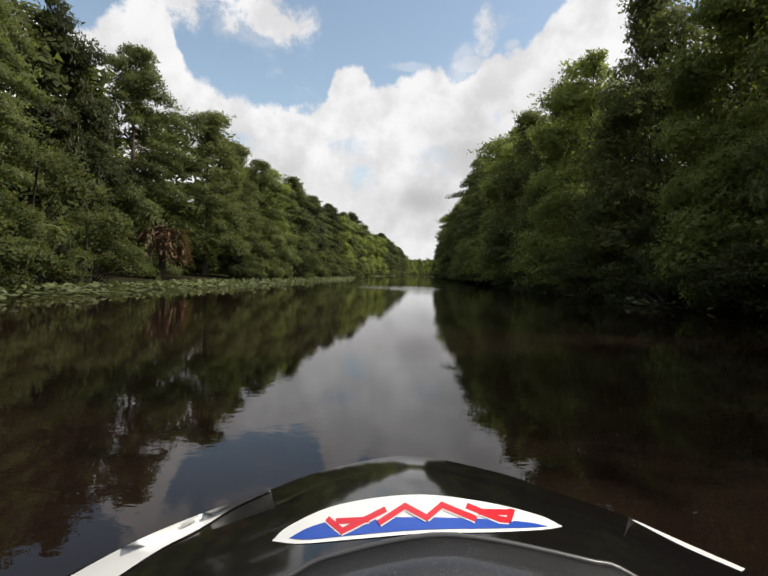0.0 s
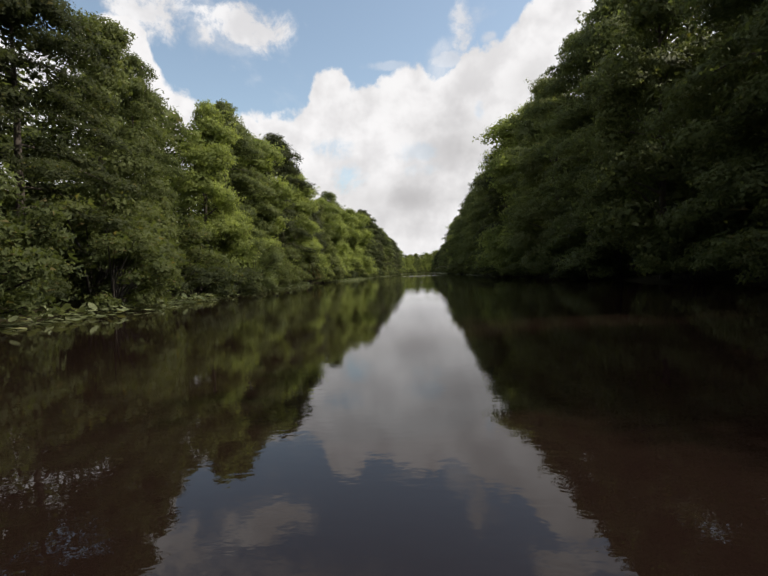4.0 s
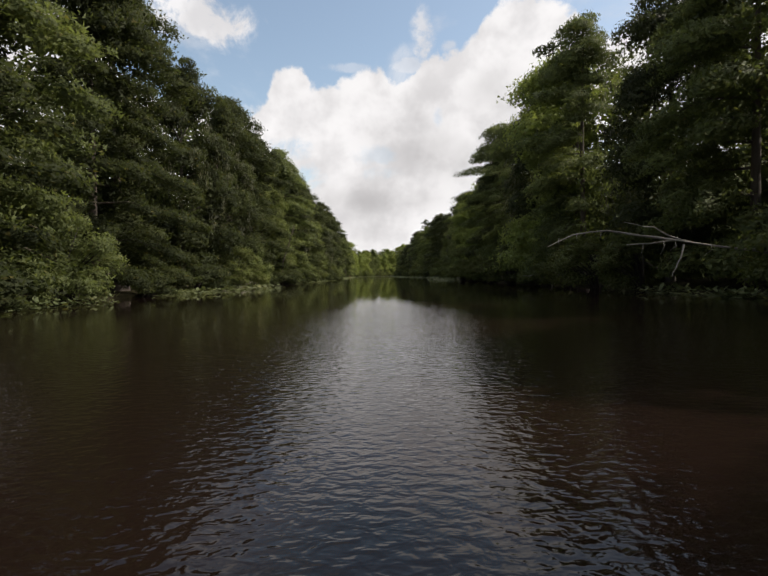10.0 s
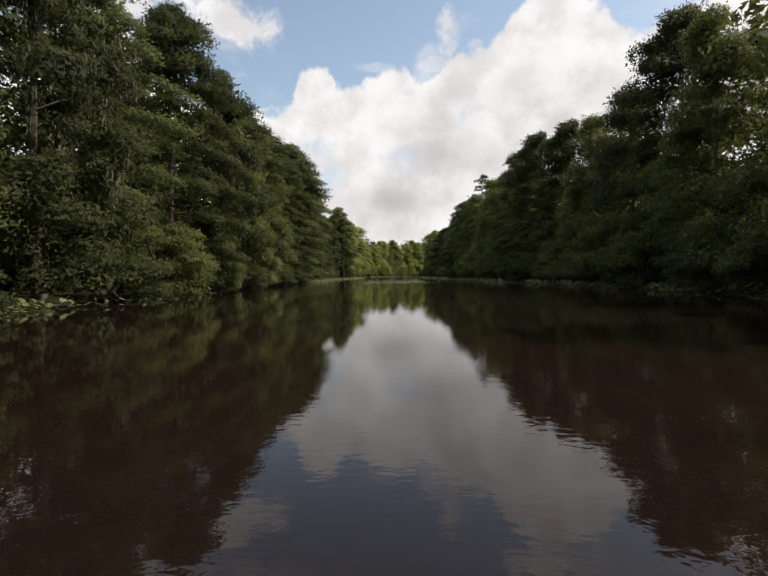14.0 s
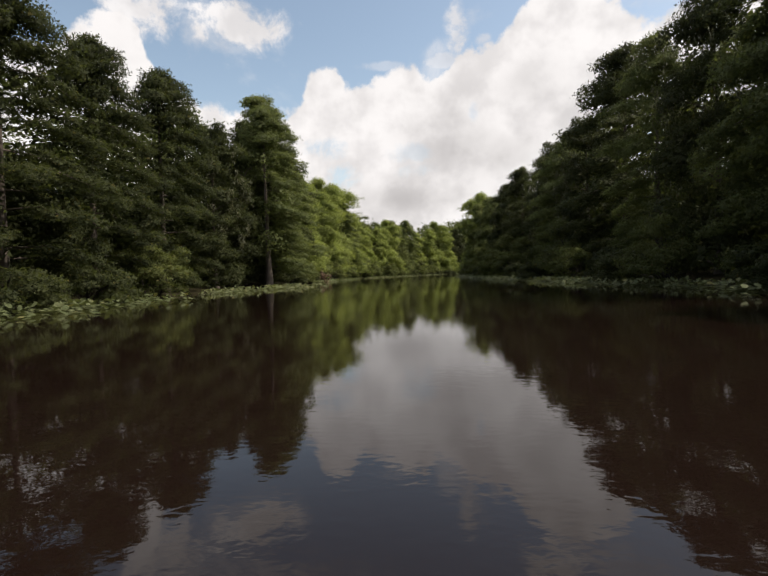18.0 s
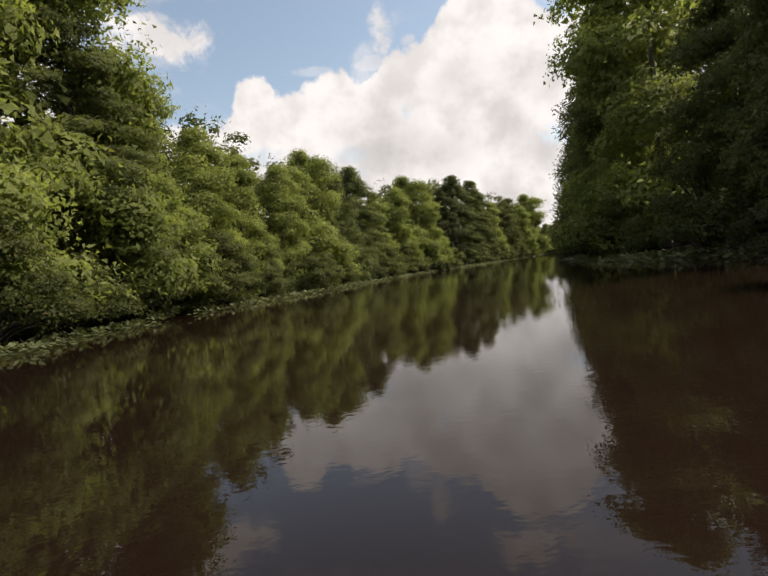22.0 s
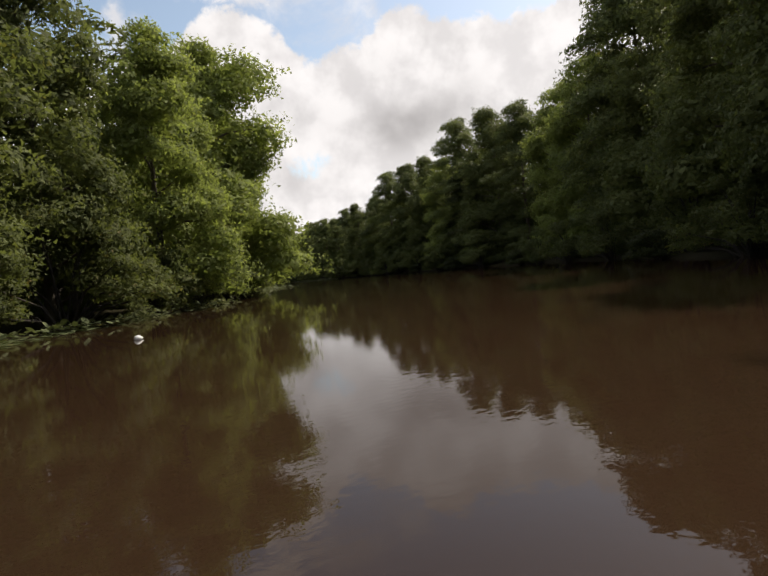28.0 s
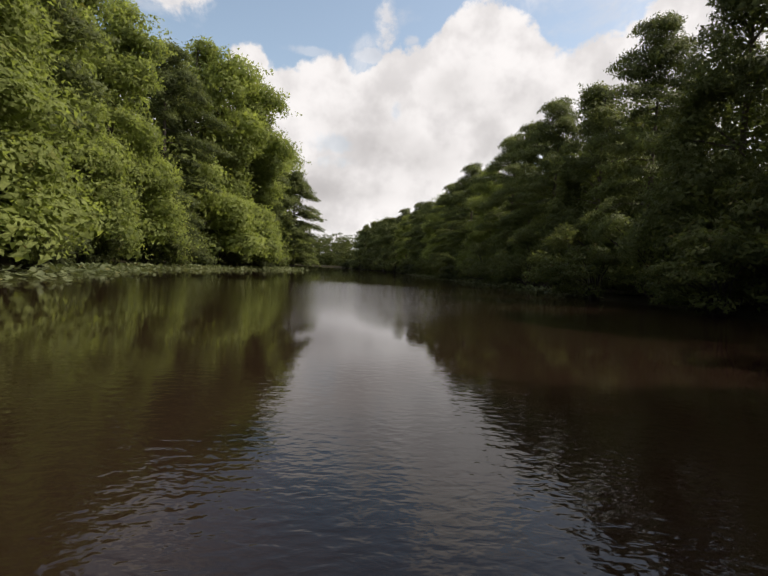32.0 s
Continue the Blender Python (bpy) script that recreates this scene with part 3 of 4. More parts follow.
def cypress_tree(name, seed, h, r, n_leaf=18000, size=0.150, label="", low=0.05, leaf_mat=LEAF_CYPRESS):
    """A cypress with a flared foot and flat feathery tiers."""
    rng = np.random.default_rng(seed)
    root = tagged(new(name), label, "tree")
    line = trunk_line(h * 0.98, rng, 0.02)
    t = np.linspace(0, 1, 9)
    wood = Bits()
    wood.add(*tube(np.vstack([line[0] - [0, 0, 0.8], line[0] + [0, 0, 0.6], line[1:]]),
                   np.r_[0.62, 0.42, np.interp(t[1:], [0, 0.12, 0.5, 1], [0.42, 0.27, 0.16, 0.02])] * h / 18, 9))
    crown, inner = Bits(), Bits()
    # tiers: long flat boughs, each a row of plates that droop outwards
    limbs = 34
    for i in range(limbs):
        hf = low + (1 - low) * ((i + rng.uniform(0, 1)) / limbs)
        ang = rng.uniform(-1.6, 1.6) if hf < 0.6 else rng.uniform(-2.3, 2.3)
        prof = np.interp(hf, [0, 0.1, 0.35, 0.75, 0.93, 1.0], [0.92, 1.0, 0.98, 0.90, 0.70, 0.36])
        reach = r * prof * rng.uniform(0.68, 1.18)
        base = np.array([np.interp(hf, t, line[:, k]) for k in range(3)])
        way = np.array([math.cos(ang), math.sin(ang), 0])
        for u in (0.45, 0.72, 0.95) if hf < 0.78 else (0.15, 0.5, 0.85):
            tip = base + way * reach * u + [rng.normal(0, 0.15), rng.normal(0, 0.25), 0.10 * reach * u - 0.30 * reach * u * u]
            tip[2] = max(tip[2], 0.7)
            rr = np.array([0.20 * reach + 0.35, (0.22 * reach + 0.42) * (1.15 - 0.4 * u), 0.07 * reach + (0.30 if hf < 0.78 else 0.46)]) * rng.uniform(0.8, 1.2)
            bough(crown, inner, tip, rr, ang, n_leaf / limbs / 3 * rng.uniform(0.75, 1.25), size * np.interp(hf, [0, 0.4, 1], [0.88, 1.0, 1.22]), rng, 0.45, 0.30, 0.27)
        if i % 2 == 0 and hf < 0.72:
            wood.add(*tube([base, base + way * reach * 0.5 + [0, 0, 0.02 * reach], base + way * reach * 0.9 - [0, 0, 0.16 * reach]], [0.06, 0.04, 0.012], 5))
    for i in range(15):
        hf = 0.80 + 0.20 * i / 14
        out = r * np.interp(hf, [0.8, 1.0], [0.52, 0.10])
        a = i * 2.4
        tip = np.array([np.interp(hf, t, line[:, k]) for k in range(3)]) + [math.cos(a) * out, math.sin(a) * out, 0]
        bough(crown, inner, tip, np.array([0.85, 0.85, 0.75]) * np.interp(hf, [0.8, 1.0], [1.4, 0.85]), a, 200, size * 1.15, rng, 0.2, 0.1, 0.27)
    for i in range(26):
        hf = rng.uniform(max(low, 0.08), 0.85)
        base = np.array([np.interp(hf, t, line[:, k]) for k in range(3)])
        leaf_mass(inner, base + [rng.uniform(-0.4, 0.2) * r, rng.normal(0, 0.35) * r, 0], np.array([1.1, 1.3, 0.9]) * rng.uniform(0.8, 1.2), 0.0, rng, 0.2, 0.12)
    part("trunk", wood.mesh("trunk", BARK_CYPRESS, True), root)
    part("crown", crown.mesh("crown", leaf_mat), root)
    part("inner_foliage", inner.mesh("inner_foliage", leaf_mat), root)
    return root


def pine_tree(name, seed, h, label=""):
    """A tall pine: bare stem, tufted open head."""
    rng = np.random.default_rng(seed)
    root = tagged(new(name), label, "tree")
    line = trunk_line(h, rng, 0.02)
    wood, crown = Bits(), Bits()
    wood.add(*tube(line, np.linspace(0.24, 0.05, 9), 7))
    for i in range(34):
        hf = rng.uniform(0.55, 1.0)
        ang = rng.uniform(-math.pi, math.pi)
        reach = np.interp(hf, [0.55, 0.75, 1.0], [2.0, 2.8, 0.7]) * rng.uniform(0.5, 1.1)
        base = np.array([np.interp(hf, np.linspace(0, 1, 9), line[:, k]) for k in range(3)])
        tip = base + [math.cos(ang) * reach, math.sin(ang) * reach, rng.uniform(-0.2, 0.5)]
        wood.add(*tube([base, tip], [0.05, 0.015], 4))
        bough_leaves(crown, tip, np.array([0.9, 0.8, 0.5]), ang, 85, 0.32, rng, 0.0)
    part("trunk", wood.mesh("trunk", BARK, True), root)
    part("crown", crown.mesh("crown", LEAF_PINE), root)
    return root


def shrub(name, seed, r, h, mat, n_leaf=3600, size=0.125, label=""):
    """A bush that leans out over the water along +x."""
    rng = np.random.default_rng(seed)
    root = tagged(new(name), label, "bush")
    wood, crown, inner = Bits(), Bits(), Bits()
    nb = 22
    for i in range(nb):
        ang = rng.uniform(-2.0, 2.0)
        hh = h * rng.uniform(0.06, 1.0)
        reach = r * rng.uniform(0.3, 1.0) * (1.15 - 0.45 * hh / h)
        tip = np.array([math.cos(ang) * reach + 0.4, math.sin(ang) * reach * 1.2, max(hh, 0.30)])
        rr = np.array([0.34 * r + 0.2, 0.34 * r + 0.2, 0.16 * h + 0.18]) * rng.uniform(0.7, 1.2)
        rr *= 0.82
        bough_leaves(crown, tip, rr, ang, int(n_leaf / nb), size, rng, 0.25, 0.2, 0.3, 0.7, 1.08)
        leaf_mass(inner, tip, rr * 0.7, ang, rng, 0.2, 0.2)
        wood.add(*tube([[rng.uniform(-0.2, 0.2), rng.uniform(-0.3, 0.3), -0.4], [tip[0] * 0.4, tip[1] * 0.4, hh * 0.6], tip], [0.05, 0.035, 0.012], 5))
    part("stem", wood.mesh("stem", STEM, True), root)
    part("leaves", crown.mesh("leaves", mat), root)
    part("inner_foliage", inner.mesh("inner_foliage", mat), root)
    return root


def woods_mesh(name, seed, length, depth, n_tree, n_leaf, size, close=3):
    """A stretch of woodland behind the bank, +x towards the water."""
    rng = np.random.default_rng(seed)
    bits, inner = Bits(), Bits()
    for i in range(n_tree):
        x, y = -rng.uniform(0, depth), (i + rng.uniform(0, 1)) / n_tree * length - length / 2
        h = rng.uniform(13.5, 18.5)
        for k in range(22):
            hf = 0.06 + 0.92 * (k + rng.uniform()) / 22
            reach = 3.6 * np.interp(hf, [0, 0.3, 0.75, 1], [0.8, 1, 0.8, 0.2])
            a = rng.uniform(-2.2, 2.2)
            c = np.array([x + math.cos(a) * reach * 0.6, y + math.sin(a) * reach * 0.7, max(hf * h, 1.0)])
            rr = np.array([1.6, 1.6, 0.85]) * rng.uniform(0.7, 1.2)
            bough_leaves(bits, c, rr, a, int(0.62 * n_leaf / n_tree / 22), size, rng, 0.3)
            if k % close:
                leaf_mass(inner, c, rr * 0.86, a, rng, 0.0, 0.22, COARSE_DOME)
    for k in range(90):
        c = np.array([rng.uniform(-depth, 1.0), rng.uniform(-length / 2, length / 2), 0.3 + 5.5 * rng.uniform() ** 1.4])
        bough_leaves(bits, c, np.array([1.7, 1.9, 1.3]), 0.0, int(0.38 * n_leaf / 90), size * 1.1, rng, 0.3)
        leaf_mass(inner, c, np.array([1.5, 1.7, 1.1]), 0.0, rng, 0.0, 0.25, COARSE_DOME)
    return bits.mesh(name, LEAF_WOODS), inner.mesh("inner_foliage", LEAF_WOODS)


# ---------------------------------------------------------------- ground and water
def build_ground():
    xs = np.r_[-2500, -900, -350, -160, np.arange(-70, 160.1, 2.5), 260, 450, 1000, 2600]
    ys = np.r_[-2500, -900, -350, np.arange(-170, 980.1, 2.5), 1100, 1400, 2000, 3200]
    gx, gy = np.meshgrid(xs, ys, indexing="ij")
    xy = np.stack([gx.ravel(), gy.ravel()], 1)
    near = (xy[:, 0] > -75) & (xy[:, 0] < 165) & (xy[:, 1] > -175) & (xy[:, 1] < 985)
    dist = np.full(len(xy), 60.0)
    dist[near] = shore_distance(xy[near])
    z = np.interp(dist, [-8, -3, -0.5, 1.0, 4, 12, 60], [-2.2, -1.4, -0.35, 0.12, 0.32, 0.5, 0.6])
    rng = np.random.default_rng(5)
    z += np.where(dist > 0.5, rng.normal(0, 0.05, len(z)), 0)
    nx, ny = len(xs), len(ys)
    i, j = np.meshgrid(np.arange(nx - 1), np.arange(ny - 1), indexing="ij")
    f = np.stack([i * ny + j, (i + 1) * ny + j, (i + 1) * ny + j + 1, i * ny + j + 1], -1).reshape(-1, 4)
    me = mesh_of("ground", np.column_stack([xy, z]), f, SOIL, True)
    tagged(new("ground", me), "dark leaf-strewn swamp forest floor with a carved river bed", "ground", kind="structure")
    wv = np.array([(-75, -165, 0), (165, -165, 0), (165, 975, 0), (-75, 975, 0)], float)
    tagged(new("water", mesh_of("water", wv, np.array([[0, 1, 2, 3]]), WATER)),
           "still tea-brown river water mirroring trees and clouds", "river", kind="structure")


build_ground()


def yaw_to(v):
    return math.degrees(math.atan2(v[1], v[0]))


# ---------------------------------------------------------------- woodland
KINDS = [
    broadleaf_tree("broadleaf_tree", 11, 17.0, 4.4, LEAF_BROAD, label="tall dense green broadleaf tree overhanging the river bank"),
    broadleaf_tree("broadleaf_tree", 12, 15.0, 4.0, LEAF_BRIGHTENED, label="yellow-green broadleaf tree leaning over the river bank"),
    broadleaf_tree("broadleaf_tree", 13, 18.0, 4.8, LEAF_DARKENED, label="large green broadleaf tree with layered boughs on the bank, leaves darkened for shade", moss=True),
    broadleaf_tree("broadleaf_tree", 14, 13.0, 4.2, LEAF_BRIGHTENED, label="rounded light green riverside tree leafy down to the water"),
    cypress_tree("cypress_tree", 21, 18.0, 4.2, label="bald cypress with feathery tiers and a flared foot in the water"),
    cypress_tree("cypress_tree", 22, 16.0, 3.8, leaf_mat=LEAF_DARKENED, label="bald cypress with drooping feathery boughs at the bank, leaves darkened for shade"),
    cypress_tree("cypress_tree", 23, 14.0, 3.6, label="young bald cypress with flat feathery branch tiers"),
    broadleaf_tree("broadleaf_tree", 15, 15.5, 4.2, LEAF_BRIGHTENED, 21000, 0.130, label="sunlit fine-leaved riverside tree with dense small foliage"),
    broadleaf_tree("broadleaf_tree", 16, 16.5, 4.0, LEAF_BROAD, 21000, 0.130, label="mid-green small-leaved tree crowding the inner bank of the bend"),
]
PINES = [pine_tree("pine_tree", 31, 21.0, label="tall bare-stemmed pine with an open tufted head"),
         pine_tree("pine_tree", 32, 19.5, label="slender pine with sparse needle tufts rising behind the bank")]
SHRUBS = [
    shrub("shrub", 41, 1.9, 2.6, LEAF_SHRUB, label="leafy green shrub hanging over the water's edge"),
    shrub("shrub", 42, 2.4, 3.6, LEAF_SHRUB, 4600, label="tall arching waterside shrub with yellow-green leaves"),
    shrub("shrub", 43, 1.5, 1.7, LEAF_DARKENED, 2600, label="low dense green bush at the foot of the bank"),
    shrub("shrub", 44, 2.0, 4.6, LEAF_CYPRESS, 4800, label="young feathery cypress bush standing at the waterline"),
]
used = set()


def plant(kinds, k, m, group):
    """The first use of a kind moves the original there, later ones copy it."""
    ob = kinds[k]
    if ob.name in used:
        ob = copy_thing(ob, m)
    else:
        used.add(ob.name)
        ob.matrix_basis = m
    return tagged(ob, group=group)


KIND_H = (17.0, 15.0, 18.0, 13.0, 18.0, 16.0, 14.0, 15.5, 16.5)


def SET_BACK(side, y):
    """How far behind the waterline the front trees stand."""
    if side == "left":
        return np.interp(y, [0, 100, 125, 170, 200, 400, 440, 480, 540, 556, 568, 620], [4.8, 4.8, 3.0, 3.0, 2.6, 2.4, 4.0, 4.8, 3.2, 2.8, 1.3, 2.2])
    return np.interp(y, [0, 110, 140, 196, 206, 219, 228, 280, 310, 420, 448, 475, 500, 545, 600], [1.4, 1.4, 2.0, 2.4, 3.8, 3.8, 2.4, 2.6, 4.4, 5.6, 2.6, 2.2, 4.2, 4.2, 4.0])


def TALL(side, y):
    if side == "left":
        return np.interp(y, [0, 35, 55, 95, 122, 150, 168, 185, 205, 226, 240, 270, 300, 340, 352, 366, 376, 392, 405, 425, 450, 466, 480, 505, 528, 546, 562, 606, 625, 640],
                         [0.99, 0.97, 0.86, 0.88, 1.03, 1.00, 0.90, 0.88, 1.04, 1.13, 1.08, 1.12, 1.04, 1.14, 1.22, 1.22, 0.90, 0.88, 0.98, 1.12, 1.10, 1.12, 0.96, 1.0, 1.08, 1.20, 1.03, 1.01, 1.15, 1.27])
    return np.interp(y, [0, 28, 45, 82, 100, 118, 135, 160, 195, 210, 230, 245, 258, 285, 305, 320, 345, 400, 425, 442, 458, 474, 505, 545, 575, 600, 622, 645, 700],
                     [0.92, 0.94, 1.08, 1.13, 1.14, 1.12, 1.14, 1.07, 1.08, 1.20, 1.18, 1.00, 0.94, 0.97, 1.12, 1.14, 1.02, 1.07, 0.94, 0.81, 0.98, 1.20, 1.26, 1.26, 1.3, 1.18, 1.05, 0.88, 0.90])


WOODS = [woods_mesh("woods", 51, 28.0, 8.0, 14, 10500, 0.29), woods_mesh("woods", 52, 28.0, 9.0, 13, 10500, 0.29)]
FAR_WOODS = [woods_mesh("woods", 53, 34.0, 8.0, 14, 4600, 0.62, 2)]

BACK_WOODS = woods_mesh("woods", 54, 36.0, 12.0, 14, 1500, 1.4, 2)


def woods(meshes, m, label):
    ob = new("woods", meshes[0])
    ob.matrix_basis = m
    tagged(ob, label, "woods", kind="stuff")
    part("inner_foliage", meshes[1], ob)


# where something else stands at the waterline
CLEAR = [("left", 20.0, 34.0), ("left", 386.0, 411.0), ("left", 134.8, 138.2), ("right", 208.0, 218.0), ("right", 270.0, 280.0)]
CLOSE = [("right", 540.0, 690.0), ("left", 400.0, 500.0), ("right", 20.0, 130.0), ("left", 345.0, 370.0), ("left", 0.0, 40.0)]

for side in ("left", "right"):
    rng = np.random.default_rng(61 if side == "left" else 62)
    # front row
    for p, tan, land in along(side, 6.2, 1.1, rng, -14.0, 700.0 if side == "left" else 775.0):
        y0 = p[1]
        if side == "left":
            # mostly pale kinds: a sunlit stretch made by leaf colour
            if 40 < y0 < 66:
                w = (1.5, 3, 0.2, 3, 2.0, 0.2, 1.2)
            elif y0 < 70:
                w = (3, 0.8, 2.4, 0.6, 2.6, 1.6, 1.6)
            elif y0 < 160:
                w = (2, 0.4, 3, 0.4, 2, 3, 1.5)
            elif y0 < 205:
                w = (1.3, 3.4, 0.3, 2.8, 1.2, 0.3, 1)
            # from here to 425 darkened kinds imitate shade over the left bank
            elif y0 < 290:
                w = (1.0, 0.1, 4, 0.2, 1.0, 4, 0.8)
            elif y0 < 425:
                w = (0.8, 0.1, 5, 0.1, 0.8, 5, 0.6)
            elif y0 > 492:
                w = (1.8, 4.4, 0.1, 4.0, 1.8, 0.1, 1.6)
            else:
                w = (0.3, 7, 0.1, 6, 0.4, 0.2, 0.2)      # paler trees round the bends, standing in for sunlight on them
        # some brightened trees lift the shaded right bank
        elif y0 > 540:
            w = (3, 0.9, 0.3, 0.7, 3, 0.4, 1.4)
        elif y0 < 60 or y0 > 440:
            w = (3.0, 1.2, 0.2, 1.0, 3.0, 0.2, 1.4)
        elif y0 < 190:
            w = (3, 1.1, 0.3, 0.9, 3, 0.3, 1.4)
        else:
            w = (3, 0.7, 0.6, 0.5, 3, 0.6, 1.5) if y0 < 310 else (3, 0.1, 1.2, 0.1, 3, 1.2, 1.5)
        w = np.array(w + (0, 0), float)
        # more pale kinds below 610, for sunlight on the inner bank
        if side == "left" and 545 < y0 < 636:
            w = np.array((2.4, 0.8, 0.5, 0.6, 2.4, 0.5, 1.2, 1.2, 2.6) if y0 > 610 else (1.2, 4.0, 0.1, 3.4, 1.2, 0.1, 1.0, 1.2, 1.6) if y0 < 580 else (1.6, 1.8, 0.1, 1.4, 1.6, 0.1, 1.0, 2.4, 1.8))
        k = rng.choice(9, p=w / w.sum())
        off = rng.uniform(-0.9, 1.3) + SET_BACK(side, p[1]) + (3.6 if side == "left" and 19.0 < y0 < 36.0 else 0.0)
        x, y = p + land * off
        s = rng.uniform(0.90, 1.07) * TALL(side, p[1]) * (16.3 / KIND_H[k]) ** 0.7
        m = pose(x, y, 0.15, 0, 0, yaw_to(-land) + rng.uniform(-28, 28)) @ Matrix.Diagonal((s * rng.uniform(0.85, 1.05), s * rng.uniform(0.74, 0.98), s, 1))
        plant(KINDS, k, m, "trees along the " + side + " bank")
    # bushes at the waterline
    for p, tan, land in along(side, 5.9, 2.0, rng, -14.0, 700.0 if side == "left" else 775.0):
        # darkened bushes too along the stretch that should look shaded
        dark = side == "left" and 205 < p[1] < 425
        k = rng.choice(4, p=[0.10, 0.05, 0.65, 0.20] if dark else [0.34, 0.24, 0.30, 0.12])
        if any(sd == side and y0 < p[1] < y1 for sd, y0, y1 in CLEAR):
            continue
        x, y = p + land * rng.uniform(-0.2, 0.8)
        s = rng.uniform(0.75, 1.15)
        plant(SHRUBS, k, pose(x, y, 0.0, 0, 0, yaw_to(-land) + rng.uniform(-30, 30)) @ Matrix.Diagonal((s, s, s, 1)), "bushes along the " + side + " bank")
    # a second row of bushes where the trees stand back
    for p, tan, land in along(side, 7.5, 1.5, rng, -14.0, 640.0):
        if SET_BACK(side, p[1]) < 3.6 or any(sd == side and y0 < p[1] < y1 for sd, y0, y1 in CLEAR):
            continue
        x, y = p + land * rng.uniform(2.2, 3.4)
        s = rng.uniform(1.05, 1.45)
        k = rng.choice(4, p=[0.3, 0.3, 0.2, 0.2])
        plant(SHRUBS, k, pose(x, y, 0.1, 0, 0, yaw_to(-land) + rng.uniform(-30, 30)) @ Matrix.Diagonal((s, s, s, 1)), "bushes along the " + side + " bank")
    i = 0
    for p, tan, land in along(side, 24.0, 0.1, rng):
        x, y = p + land * (2.8 + SET_BACK(side, p[1]))
        woods(WOODS[i % 2], pose(x, y, 0.2, 0, 0, yaw_to(-land)) @ Matrix.Diagonal((1, 1 if i % 3 else -1, rng.uniform(0.92, 1.04) * TALL(side, p[1]), 1)),
              "dense green mixed woodland behind the river bank")
        i += 1
    # closer-set stretches
    for p, tan, land in along(side, 13.0, 0.1, rng, -10, 700):
        if not any(sd == side and y0 < p[1] < y1 for sd, y0, y1 in CLOSE):
            continue
        x, y = p + land * (4.6 + SET_BACK(side, p[1]))
        woods(WOODS[i % 2], pose(x, y, 0.2, 0, 0, yaw_to(-land)) @ Matrix.Diagonal((0.8, -1 if i % 2 else 1, rng.uniform(0.9, 1.0) * TALL(side, p[1]), 1)),
              "dense green mixed woodland behind the river bank")
        i += 1
    for p, tan, land in along(side, 30.0, 0.1, rng, -160, 960):
        x, y = p + land * 17.0
        woods(FAR_WOODS[0], pose(x, y, 0.3, 0, 0, yaw_to(-land)) @ Matrix.Diagonal((1, 1 if i % 2 else -1, rng.uniform(0.92, 1.04) * TALL(side, p[1]), 1)),
              "deeper shaded woodland beyond the bank trees")
        i += 1
    for p, tan, land in along(side, 33.0, 0.1, rng, -160, 960):
        x, y = p + land * 30.0
        woods(BACK_WOODS, pose(x, y, 0.3, 0, 0, yaw_to(-land)) @ Matrix.Diagonal((1.3, 1 if i % 2 else -1, rng.uniform(0.85, 0.98) * TALL(side, p[1]), 1)),
              "deep swamp woodland standing far back from the water")
        i += 1


# ---------------------------------------------------------------- floating leaves
def pad_bits(seed, length, width, n):
    rng = np.random.default_rng(seed)
    bits = Bits()
    ang = np.linspace(0.25, 2 * math.pi - 0.25, 6)
    for k in range(n):
        x = abs(rng.normal(0, 0.5)) * width
        if x > width * 1.3:
            continue
        y = rng.uniform(-length / 2, length / 2)
        r = rng.uniform(0.045, 0.115)
        up = rng.uniform() ** 2.2 * 0.24
        tilt = np.array([rng.normal(0, 0.10 + 1.6 * up), rng.normal(0, 0.10 + 1.6 * up)])
        a = ang + rng.uniform(0, 2 * math.pi)
        v = np.stack([np.cos(a) * r * 1.15, np.sin(a) * r * 0.9, np.zeros(6)], 1)
        v[:, 2] = v[:, 0] * tilt[0] + v[:, 1] * tilt[1]
        v[:, 2] += max(0.008, -v[:, 2].min() + 0.006) + up
        v[:, :2] += [x, y]
        f = np.array([[0, 1, 2, 3, 4, 5]])
        bits.add(v, f)
    return bits


PADS = [pad_bits(71, 9.0, 2.6, 1000).mesh("lily_pads", PAD), pad_bits(72, 9.0, 1.4, 540).mesh("lily_pads", PAD), pad_bits(73, 7.0, 3.4, 950).mesh("lily_pads", PAD)]
# stretches of bank with mats: side, from y, to y, mesh, how far out on the water
MATS = [("left", -20, 26, 0, 0.9), ("left", 26, 78, 2, 1.2), ("left", 78, 135, 1, 0.6), ("left", 150, 182, 2, 0.8), ("left", 182, 215, 1, 0.4), ("left", 222, 238, 0, 0.5),
        ("left", 262, 300, 1, 0.4), ("left", 338, 384, 2, 1.0), ("left", 384, 402, 2, 1.8), ("left", 424, 462, 0, 0.8), ("left", 462, 545, 1, 2.2),
        ("left", 545, 574, 1, 1.3), ("left", 604, 690, 2, 2.4),
        ("right", 20, 45, 1, 0.3), ("right", 150, 176, 1, 0.2), ("right", 205, 220, 1, -0.3), ("right", 268, 284, 2, 0.6), ("right", 284, 330, 1, 0.8), ("right", 330, 470, 0, 0.5),
        ("right", 470, 532, 1, 1.2), ("right", 640, 700, 1, 0.4)]
prng = np.random.default_rng(75)
